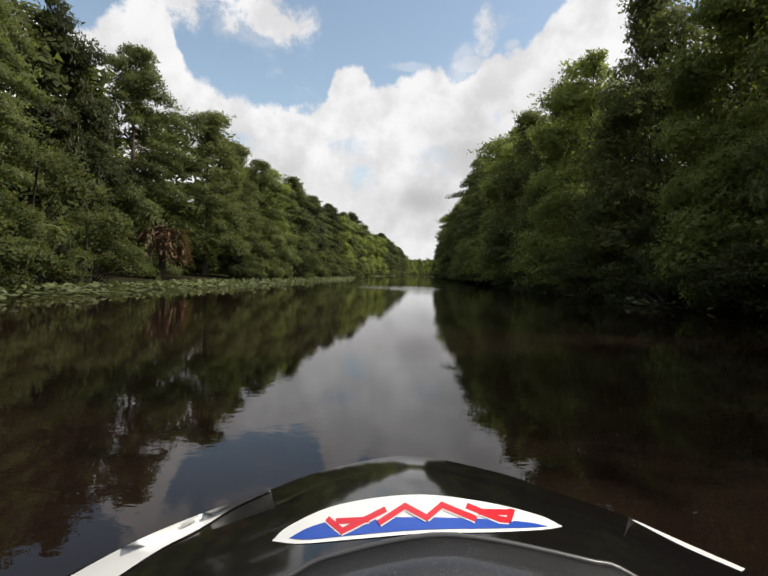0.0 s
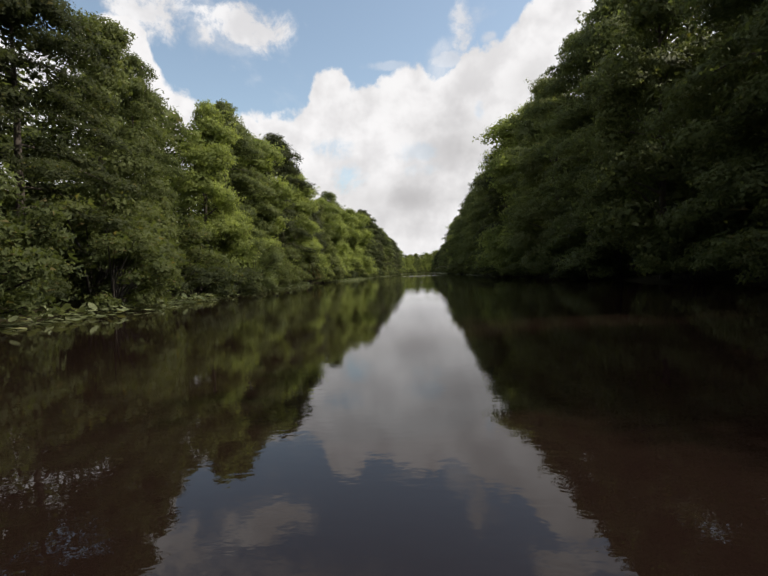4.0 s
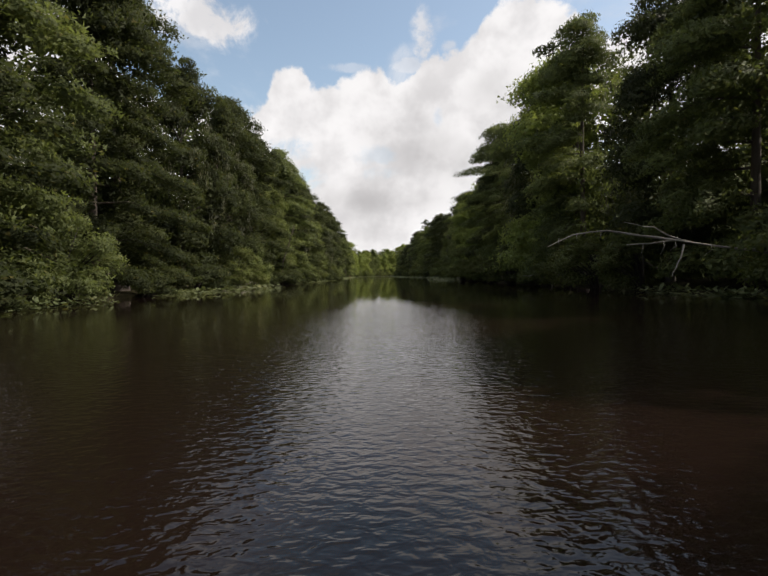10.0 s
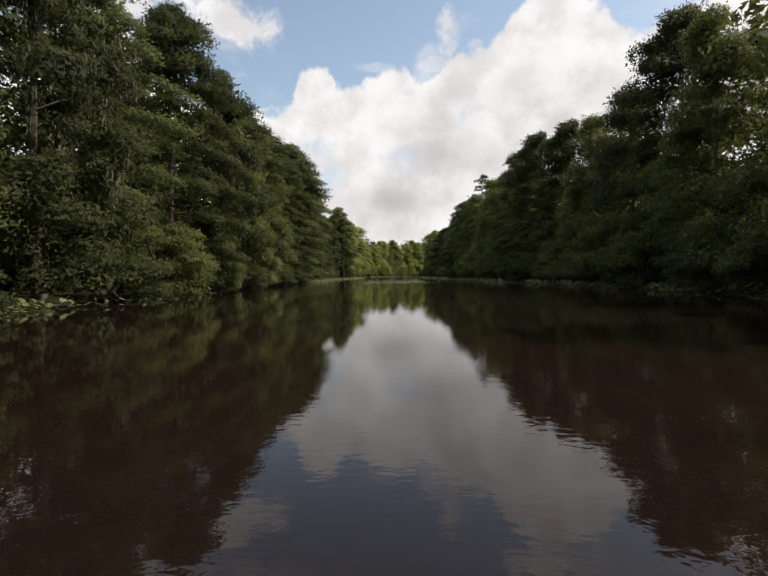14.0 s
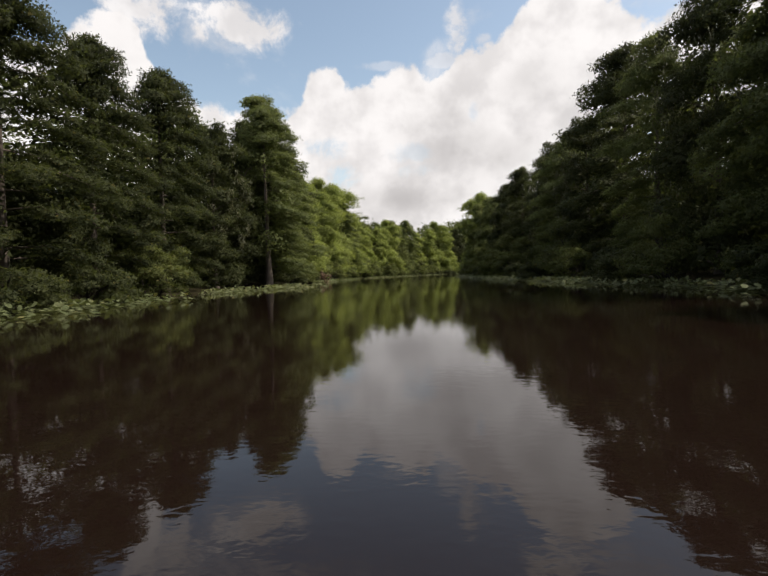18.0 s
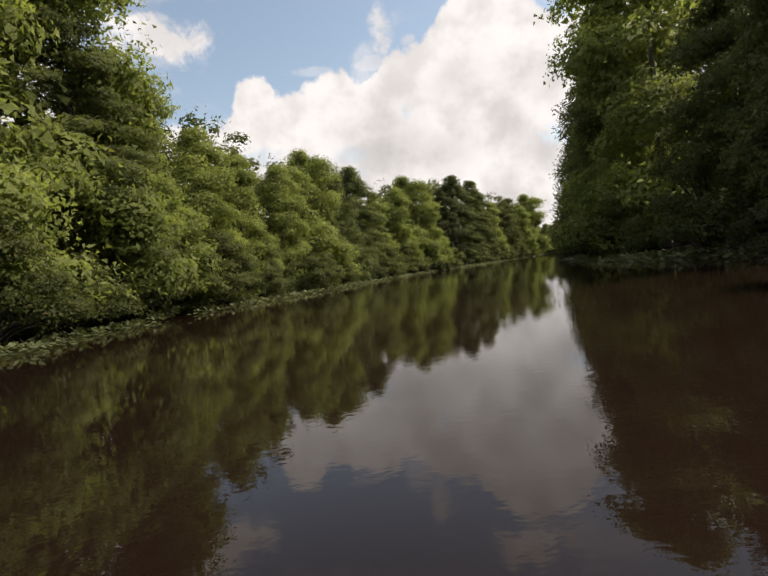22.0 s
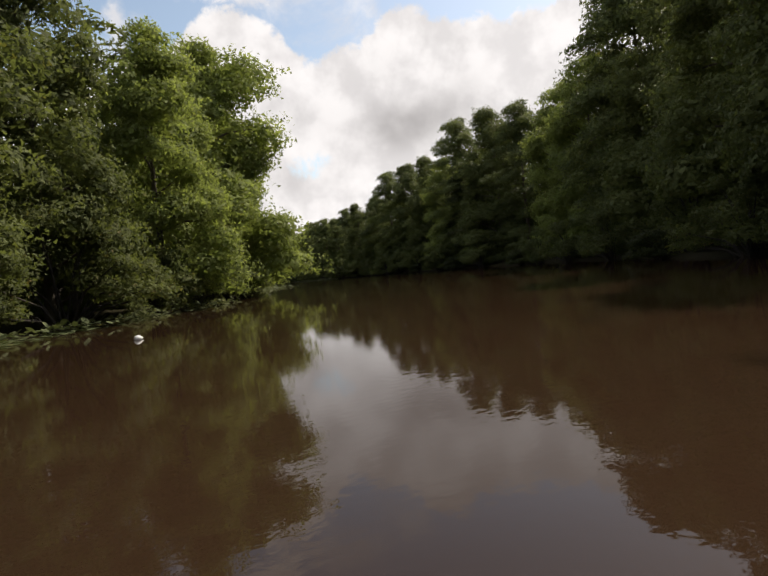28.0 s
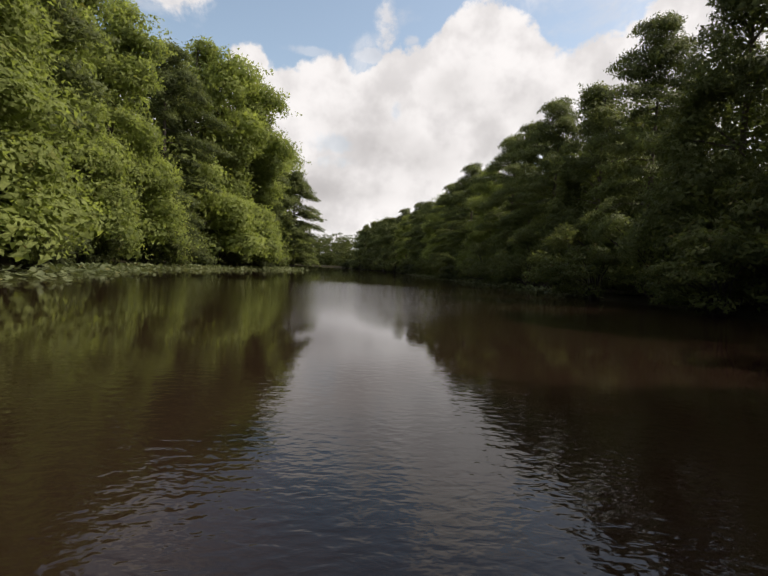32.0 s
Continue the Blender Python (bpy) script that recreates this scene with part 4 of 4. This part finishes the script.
for side, y0, y1, k, out_by in MATS:
    for p, tan, land in along(side, 7.0, 1.0, prng, y0, y1):
        x, y = p - land * (out_by * prng.uniform(0.2, 0.8) - 0.3)
        ob = new("lily_pads", PADS[k])
        ob.matrix_basis = pose(x, y, 0.0, 0, 0, yaw_to(-land) + prng.uniform(-6, 6)) @ Matrix.Diagonal((prng.uniform(0.7, 1.2), -1 if prng.uniform() < 0.5 else 1, 1, 1))
        tagged(ob, "mat of yellow-green floating lily pads along the bank", "lily pads", kind="stuff")


# ---------------------------------------------------------------- single things along the banks
def frond_clump(name, seed, h, n, label, dry):
    """A fan palm: short stem, arching green fronds above, dry ones hanging below."""
    rng = np.random.default_rng(seed)
    root = tagged(new(name), label, "palm")
    stem = Bits()
    stem.add(*tube([[0, 0, -0.3], [0.05, 0, h * 0.35], [0.1, 0.05, h * 0.64]], [0.22, 0.19, 0.15], 8))
    part("trunk", stem.mesh("trunk", BARK, True), root)
    for kind, mat, count in (("frond", LEAF_FROND, n), ("dry_frond", LEAF_DRY, dry)):
        for k in range(count):
            a = rng.uniform(0, 2 * math.pi)
            b = Bits()
            out = np.array([math.cos(a), math.sin(a), 0])
            t = np.linspace(0, 1, 7)
            if kind == "frond":
                length, lift = h * rng.uniform(0.5, 0.8), rng.uniform(0.1, 1.0)
                mid = np.array([0.1, 0.05, h * 0.62]) + out * (t * length * (1.1 - 0.5 * lift))[:, None] + np.outer(np.sin(t * 2.2) * length * lift * 0.75 - t ** 2 * length * 0.75, [0, 0, 1])
            else:
                length = h * rng.uniform(0.32, 0.56)
                mid = np.array([0.1, 0.05, h * 0.70]) + out * (0.2 + rng.uniform(0.35, 0.75) * np.sqrt(t) * length)[:, None] - np.outer(t ** 1.4 * length * 0.95, [0, 0, 1])
            side = np.cross(out, [0, 0, 1])
            for j in range(32):
                u = rng.uniform(0.15, 1.0)
                c = np.array([np.interp(u, t, mid[:, q]) for q in range(3)])
                way = unit(out * 0.7 + side * rng.normal(0, 0.8) + [0, 0, rng.uniform(-0.9, 0.15)])
                w = unit(np.cross(way, [0.3, 0.2, 1.0])) * 0.06
                ln = rng.uniform(0.35, 0.75) * (1.15 - 0.5 * u)
                b.add([c - w, c + w, c + way * ln - [0, 0, 0.12 * ln]], np.array([[0, 1, 2]]))
            v, f = tube(mid, np.linspace(0.018, 0.006, 7), 4)
            b.add(v, f)
            part(kind, b.mesh(kind, mat), root)
    return root


frond_clump("fan_palm", 81, 4.8, 26, "fan palm with a skirt of dry brown hanging fronds", 80).matrix_basis = pose(-15.9, 29.7, 0.2, 0, 0, 40)
frond_clump("fan_palm", 82, 2.7, 34, "drooping green fan palm at the water's edge", 12).matrix_basis = pose(-14.2, 135.2, 0.1, 0, 0, 10)


def snag(name, label, limbs, mat, category="fallen branch"):
    """Bare wood: the first limb is the stem, the others are its branches."""
    root = None
    for k, (pts, r0, r1) in enumerate(limbs):
        n = 9
        p = np.array(pts, float)
        t = np.linspace(0, len(p) - 1, n)
        line = np.stack([np.interp(t, np.arange(len(p)), p[:, q]) for q in range(3)], 1)
        rng = np.random.default_rng(900 + k + len(limbs))
        line[1:-1] += rng.normal(0, r0 * 0.5, (n - 2, 3))
        b = Bits()
        b.add(*tube(line, np.linspace(r0, r1, n), 7))
        me = b.mesh(name if k == 0 else "branch", mat, True)
        if k == 0:
            root = tagged(new(name, me), label, category)
        else:
            part("branch", me, root)
    return root


snag("fallen_branch", "bleached bare branch reaching out over the water", [
    ([(15.5, 215.5, 1.25), (12.6, 213.6, 1.55), (11.5, 213.2, 1.70), (9.4, 213.2, 1.93), (7.7, 213.0, 1.80)], 0.060, 0.018),
    ([(9.4, 213.2, 1.95), (8.2, 213.0, 2.10), (7.0, 212.9, 2.27), (5.8, 212.7, 2.16), (4.9, 212.5, 1.75)], 0.045, 0.012),
    ([(10.2, 213.3, 1.85), (9.4, 213.2, 2.05), (8.6, 213.1, 2.40), (7.6, 213.0, 2.54)], 0.034, 0.010),
    ([(9.75, 213.2, 1.80), (9.5, 213.0, 1.30), (9.15, 212.9, 0.74)], 0.030, 0.008)]
    + [([(x, 213.1, z), (x - 0.10, 212.9, z - 0.16), (x - 0.06 - 0.06 * k, 212.8, z - d)], 0.012, 0.004)
       for k, (x, z, d) in enumerate(((5.5, 2.05, 0.22), (6.1, 2.2, 0.28), (6.9, 2.25, 0.22), (8.3, 1.85, 0.35), (9.0, 1.9, 0.45), (9.4, 1.9, 0.30), (10.6, 1.78, 0.35)))], DEADWOOD)
snag("sunken_branch", "grey crooked branch poking out of the water", [([(12.1, 230.4, -0.3), (11.9, 230.4, 0.34), (11.0, 230.4, 0.78), (9.9, 230.3, 0.74)], 0.05, 0.015)], DEADWOOD)
snag("leaning_trunk", "grey leaning tree trunk among the bank foliage", [([(-10.9, 256.2, -0.3), (-10.5, 256.6, 2.2), (-9.8, 257.3, 5.0), (-9.2, 258.0, 7.2)], 0.10, 0.04),
    ([(-10.1, 257.0, 4.0), (-9.3, 256.6, 5.0), (-8.8, 256.2, 5.4)], 0.035, 0.012)], BARK_CYPRESS, "tree trunk")
snag("drift_log", "grey driftwood log lying at the bank among pads", [([(13.6, 274.0, 0.15), (15.2, 276.0, 0.45), (17.5, 279.0, 1.0)], 0.10, 0.05), ([(15.2, 276.0, 0.45), (14.6, 277.2, 1.3)], 0.04, 0.01)], DEADWOOD, "log")
snag("drift_log", "broken grey log sticking up from the lily pads", [([(74.9, 615.6, -0.2), (74.3, 617.0, 0.5), (73.4, 619.0, 1.2)], 0.10, 0.05), ([(74.3, 617.0, 0.5), (75.3, 618.0, 0.9)], 0.05, 0.02), ([(74.5, 616.4, 0.2), (73.9, 616.0, 1.0)], 0.04, 0.015)], DEADWOOD, "log")
snag("drift_log", "short bleached log lying on the pad mat", [([(74.4, 620.4, 0.0), (74.2, 622.9, 0.25), (73.6, 625.4, 0.35)], 0.09, 0.05), ([(74.2, 622.4, 0.2), (74.9, 621.6, 0.8)], 0.04, 0.015)], DEADWOOD, "log")
snag("stump", "pale weathered stump splintered at the waterline", [([(58.4, 581.0, -0.4), (58.3, 581.1, 0.5), (58.1, 581.3, 1.0)], 0.16, 0.05), ([(58.3, 581.1, 0.3), (58.9, 580.7, 0.9)], 0.05, 0.015)], DEADWOOD, "stump")
snag("drift_log", "long thin grey log floating against the pads", [([(24.0, 532.2, 0.02), (27.0, 534.6, 0.08), (30.4, 537.0, 0.1)], 0.07, 0.04)], DEADWOOD, "log")
snag("drift_log", "half-sunk brown branch below the overhanging shrubs", [([(-10.6, 231.5, 0.0), (-10.0, 234.0, 0.2), (-9.4, 236.5, 0.12)], 0.07, 0.03), ([(-10.0, 234.0, 0.2), (-9.2, 234.6, 0.6)], 0.03, 0.01)], DEADWOOD, "log")
for k, x, y, s, a in ((1, -10.6, 235.5, 0.8, 0), (0, 14.6, 277.5, 0.75, 180), (1, 60.5, 583.5, 0.8, -30)):
    copy_thing(SHRUBS[k], pose(x, y, 0.0, 0, 0, a) @ Matrix.Diagonal((s, s, s, 1)))

ROOTS = bark("brown dead roots", (0.06, 0.030, 0.020), (0.20, 0.11, 0.075), 12.0)
rr_ = random.Random(5)
snag("root_clump", "tangle of brown dead roots and stubs at the waterline", [
    ([(-7.6 + rr_.uniform(-0.9, 0.9), 427.0 + rr_.uniform(-1.5, 1.5), -0.2), (-7.4 + rr_.uniform(-1.2, 1.2), 427.0 + rr_.uniform(-1.8, 1.8), rr_.uniform(0.5, 1.0)),
      (-7.2 + rr_.uniform(-1.4, 1.4), 426.8 + rr_.uniform(-2, 2), rr_.uniform(0.9, 1.9))], rr_.uniform(0.05, 0.12), 0.02) for _ in range(14)], ROOTS, "roots")

cy = cypress_tree("cypress_tree", 24, 18.5, 4.4, low=0.11, label="bald cypress with a bare flared grey foot at the pads")
cy.matrix_basis = pose(-9.6, 404.5, 0.1, 0, 0, 0)
for x, y, s, a in ((-6.1, 398.6, 0.84, 30), (-6.6, 460.5, 0.85, -20), (14.8, 526.5, 0.8, -60), (-10.4, 412.0, 0.9, 10)):
    copy_thing(cy, pose(x - 2.0, y + 0.8, 0.1, 0, 0, a) @ Matrix.Diagonal((s, s, s, 1)))


# trees that stand out from the wall of foliage
for k, x, y, s, a in ((5, -11.6, 350.0, 1.26, 0), (5, -12.4, 357.5, 1.30, 15), (2, -12.8, 364.5, 1.14, -10), (4, -19.6, 186.0, 1.10, 0), (4, 15.6, 256.0, 1.06, 180), (5, 95.6, 594.0, 0.85, 180), (6, 81.0, 684.0, 0.92, -20)):
    copy_thing(KINDS[k], pose(x, y, 0.2, 0, 0, a) @ Matrix.Diagonal((s, s, s, 1)))
for k, x, y, s in ((1, 16.0, 241.0, 1.05), (0, 22.0, 376.0, 0.95)):
    plant(PINES, k, pose(x, y, 0.3, 0, 0, 50 * k + x) @ Matrix.Diagonal((s, s, s, 1)), "pines behind the right bank")


def bottle_float():
    bm = bmesh.new()
    bmesh.ops.create_uvsphere(bm, u_segments=20, v_segments=12, radius=0.085)
    for v in bm.verts:
        v.co.z *= 0.8
        if v.co.x > 0.05:
            v.co.y *= 0.6
            v.co.z *= 0.6
            v.co.x = 0.05 + (v.co.x - 0.05) * 2.2
    me = bpy.data.meshes.new("plastic_float")
    bm.to_mesh(me)
    bm.free()
    for p in me.polygons:
        p.use_smooth = True
    me.materials.append(gloss("white plastic", (0.72, 0.72, 0.70), 0.7))
    ob = tagged(new("plastic_float", me), "white plastic jug drifting on the brown water", "float")
    ob.matrix_basis = pose(50.0, 556.1, 0.03, 0, 0, 30)


bottle_float()


# ---------------------------------------------------------------- the watercraft, at rest where the walk begins
HULL_BLACK = gloss("black gel coat", (0.008, 0.007, 0.007), 0.09, 0.0, 0.15)
HULL_WHITE = gloss("white decal", (0.78, 0.78, 0.76), 0.35)
DECAL_BLUE = gloss("blue decal", (0.020, 0.075, 0.42), 0.35)
DECAL_RED = gloss("red decal", (0.62, 0.012, 0.025), 0.35)
DASH_GREY = gloss("speckled grey panel", (0.026, 0.025, 0.026), 0.30, 0.0, 0.2, 0.08)
TRIM_GREY = gloss("grey rubber trim", (0.07, 0.07, 0.072), 0.35)

from mathutils.bvhtree import BVHTree


def smooth_line(points, n):
    """n places along a smooth line through the points."""
    p = np.array(points, float)
    p = np.vstack([2 * p[0] - p[1], p, 2 * p[-1] - p[-2]])
    out = []
    for s in np.linspace(0, len(p) - 3 - 1e-6, n):
        i, u = int(s) + 1, s - int(s)
        a, b, c, e = p[i - 1], p[i], p[i + 1], p[i + 2]
        out.append(0.5 * (2 * b + (c - a) * u + (2 * a - 5 * b + 4 * c - e) * u * u + (3 * b - a - 3 * c + e) * u ** 3))
    return np.array(out)


def grid_faces(rows, cols):
    i, j = np.meshgrid(np.arange(rows - 1), np.arange(cols - 1), indexing="ij")
    return np.stack([i * cols + j, (i + 1) * cols + j, (i + 1) * cols + j + 1, i * cols + j + 1], -1).reshape(-1, 4)


def build_watercraft():
    """Axes: x to the right, y to the bow, z up; the origin is the eye above the deck."""
    root = tagged(new("personal_watercraft"), "glossy black personal watercraft with white side stripes floating on the river", "watercraft")
    root.matrix_world = cam_start
    n = 61
    rim = smooth_line([(-0.58, 0.30, -0.49), (-0.575, 0.62, -0.475), (-0.508, 0.785, -0.46), (-0.379, 0.898, -0.43), (-0.226, 0.976, -0.40), (-0.125, 1.01, -0.375), (0.048, 1.056, -0.36),
                       (0.2175, 1.01, -0.375), (0.309, 0.98, -0.395), (0.4515, 0.913, -0.425), (0.527, 0.858, -0.445), (0.592, 0.807, -0.46), (0.665, 0.62, -0.475), (0.67, 0.30, -0.49)], n)
    s = np.linspace(-1, 1, n)
    inner = np.stack([0.045 + s * 0.34, 0.32 - 0.10 * s ** 2, -0.335 - 0.10 * np.abs(s) ** 1.6], 1)
    rows = 15
    r = np.linspace(0, 1, rows)[:, None, None]
    hood = inner[None] * (1 - r) + rim[None] * r
    hood[..., 2] += (0.040 * 4 * r * (1 - r))[..., 0]
    hv, hf = hood.reshape(-1, 3), grid_faces(rows, n)
    part("hood", mesh_of("hood", hv, hf, HULL_BLACK, True), root)
    # hull side below the rim, then the closed deck behind
    depth = np.linspace(0, 1, 6)[:, None, None]
    low = rim * [0.72, 0.90, 0] + [0.012, 0.0, -1.12]
    side = rim[None] * (1 - depth) + low[None] * depth
    side[..., 0] += 0.05 * np.sign(side[..., 0]) * (4 * depth * (1 - depth))[..., 0]
    part("bow", mesh_of("bow", side.reshape(-1, 3), grid_faces(6, n), HULL_BLACK, True), root)
    st = np.linspace(0.32, -1.75, 9)
    wid = np.interp(st, [-1.75, -1.0, 0.32], [0.52, 0.60, 0.625])
    sec = np.array([(-0.72, -1.12), (-1.0, -0.75), (-1.0, -0.50), (-0.55, -0.48), (-0.4, -0.36), (0.4, -0.36), (0.55, -0.48), (1.0, -0.50), (1.0, -0.75), (0.72, -1.12), (-0.72, -1.12)])
    body = np.stack([np.stack([0.045 + sec[:, 0] * w, np.full(len(sec), y), sec[:, 1]], 1) for y, w in zip(st, wid)])
    cap = np.array([list(range(8 * 11, 8 * 11 + 10))])
    part("hull", mesh_of("hull", body.reshape(-1, 3), [grid_faces(9, 11), cap], HULL_BLACK), root)
    tree = BVHTree.FromPolygons([Vector(v) for v in hv], [tuple(int(k) for k in f) for f in hf])

    def lay(u, v, lift):
        """A place on the hood, u to the right and v below the level, both per metre ahead."""
        way = Vector((u, 1.0, -v)).normalized()
        hit = tree.ray_cast(Vector((0, 0, 0)), way, 3.0)[0]
        if hit is None:
            hit = way * tree.find_nearest(way * 0.95)[0].length
        return np.array(hit * (1 - lift))

    def decal(name, upper, lower, mat, lift, rows_n=5, label=""):
        g = []
        for q in np.linspace(0, 1, rows_n):
            for a, c in zip(upper, lower):
                g.append(lay(*(np.array(a) * (1 - q) + np.array(c) * q), lift))
        return part(name, mesh_of(name, np.array(g), grid_faces(rows_n, len(upper)), mat, True), root, label)

    badge_top = smooth_line([(-0.227, 0.513), (-0.190, 0.482), (-0.090, 0.440), (0.065, 0.420), (0.210, 0.436), (0.315, 0.462), (0.362, 0.484)], 34)
    badge_low = smooth_line([(-0.227, 0.515), (-0.170, 0.520), (-0.060, 0.511), (0.085, 0.499), (0.215, 0.497), (0.320, 0.492), (0.362, 0.486)], 34)
    decal("badge", badge_top, badge_low, HULL_WHITE, 0.003, 6, "white lens-shaped decal with a blue field and red zigzag")
    blue_top = smooth_line([(-0.192, 0.508), (-0.150, 0.486), (-0.080, 0.470), (0.065, 0.466), (0.210, 0.470), (0.290, 0.476), (0.332, 0.484)], 30)
    blue_low = smooth_line([(-0.192, 0.509), (-0.150, 0.511), (-0.060, 0.502), (0.085, 0.491), (0.215, 0.489), (0.300, 0.487), (0.332, 0.485)], 30)
    decal("badge_field", blue_top, blue_low, DECAL_BLUE, 0.0055, 4)
    # two inverted peaks with crossbars and a double peak between them
    for grp in ([(-0.114, 0.470), (-0.085, 0.494), (-0.001, 0.452)], [(-0.094, 0.474), (-0.034, 0.471)], [(-0.008, 0.476), (0.043, 0.443), (0.087, 0.467), (0.118, 0.441), (0.184, 0.468)],
                [(0.172, 0.444), (0.236, 0.470), (0.254, 0.472), (0.261, 0.451)], [(0.196, 0.455), (0.258, 0.456)]):
        line = np.array(grp)
        for wide, mat, lift in ((0.0092, HULL_WHITE, 0.0075), (0.0060, DECAL_RED, 0.0095)):
            for a, c in zip(line[:-1], line[1:]):
                t = unit(c - a)
                nrm = np.array([-t[1], t[0]]) * wide
                q = np.linspace(-0.06, 1.06, 6)[:, None]
                decal("badge_bar", list(a + (c - a) * q + nrm), list(a + (c - a) * q - nrm), mat, lift, 2)
    decal("stripe", smooth_line([(-0.2313, 0.4095), (-0.33, 0.444), (-0.4217, 0.4786), (-0.53, 0.527), (-0.70, 0.62)], 26),
          smooth_line([(-0.2313, 0.4130), (-0.31, 0.450), (-0.3819, 0.4935), (-0.47, 0.540), (-0.62, 0.64)], 26), HULL_WHITE, 0.012, 3, "white side stripe")
    decal("stripe", smooth_line([(0.497, 0.4660), (0.615, 0.5190), (0.735, 0.5710)], 20), smooth_line([(0.497, 0.4685), (0.612, 0.5270), (0.728, 0.5770)], 20), HULL_WHITE, 0.012, 2, "thin white side stripe")
    # dash panel in front of the eye
    arc = smooth_line([(-0.16, 0.33, -0.262), (-0.074, 0.384, -0.225), (-0.033, 0.393, -0.212), (0.034, 0.396, -0.200), (0.085, 0.395, -0.2025), (0.16, 0.387, -0.215), (0.194, 0.384, -0.225), (0.27, 0.33, -0.262)], 31)
    near = arc * [1.0, 0.55, 1.0] + [0, 0, -0.035]
    q = np.linspace(0, 1, 6)[:, None, None]
    dash = arc[None] * (1 - q) + near[None] * q
    wall = np.concatenate([arc[None] + [0, 0.004, -0.17], dash])
    part("dash_panel", mesh_of("dash_panel", wall.reshape(-1, 3), grid_faces(7, 31), DASH_GREY, True), root, "speckled grey dash panel")
    part("dash_trim", mesh_of("dash_trim", *tube(arc, np.full(31, 0.0025), 6), TRIM_GREY, True), root)
    knob, kf = tube([(0.083, 0.318, -0.235), (0.083, 0.318, -0.196), (0.083, 0.318, -0.193)], [0.010, 0.010, 0.001], 12)
    part("knob", mesh_of("knob", knob, kf, HULL_BLACK, True), root)


E0, T0, R0 = PATH[0][1], PATH[0][2], PATH[0][3]
cam_start = look(E0, T0, R0) @ pose(0, 0, 0, -90, 0, 0)
build_watercraft()
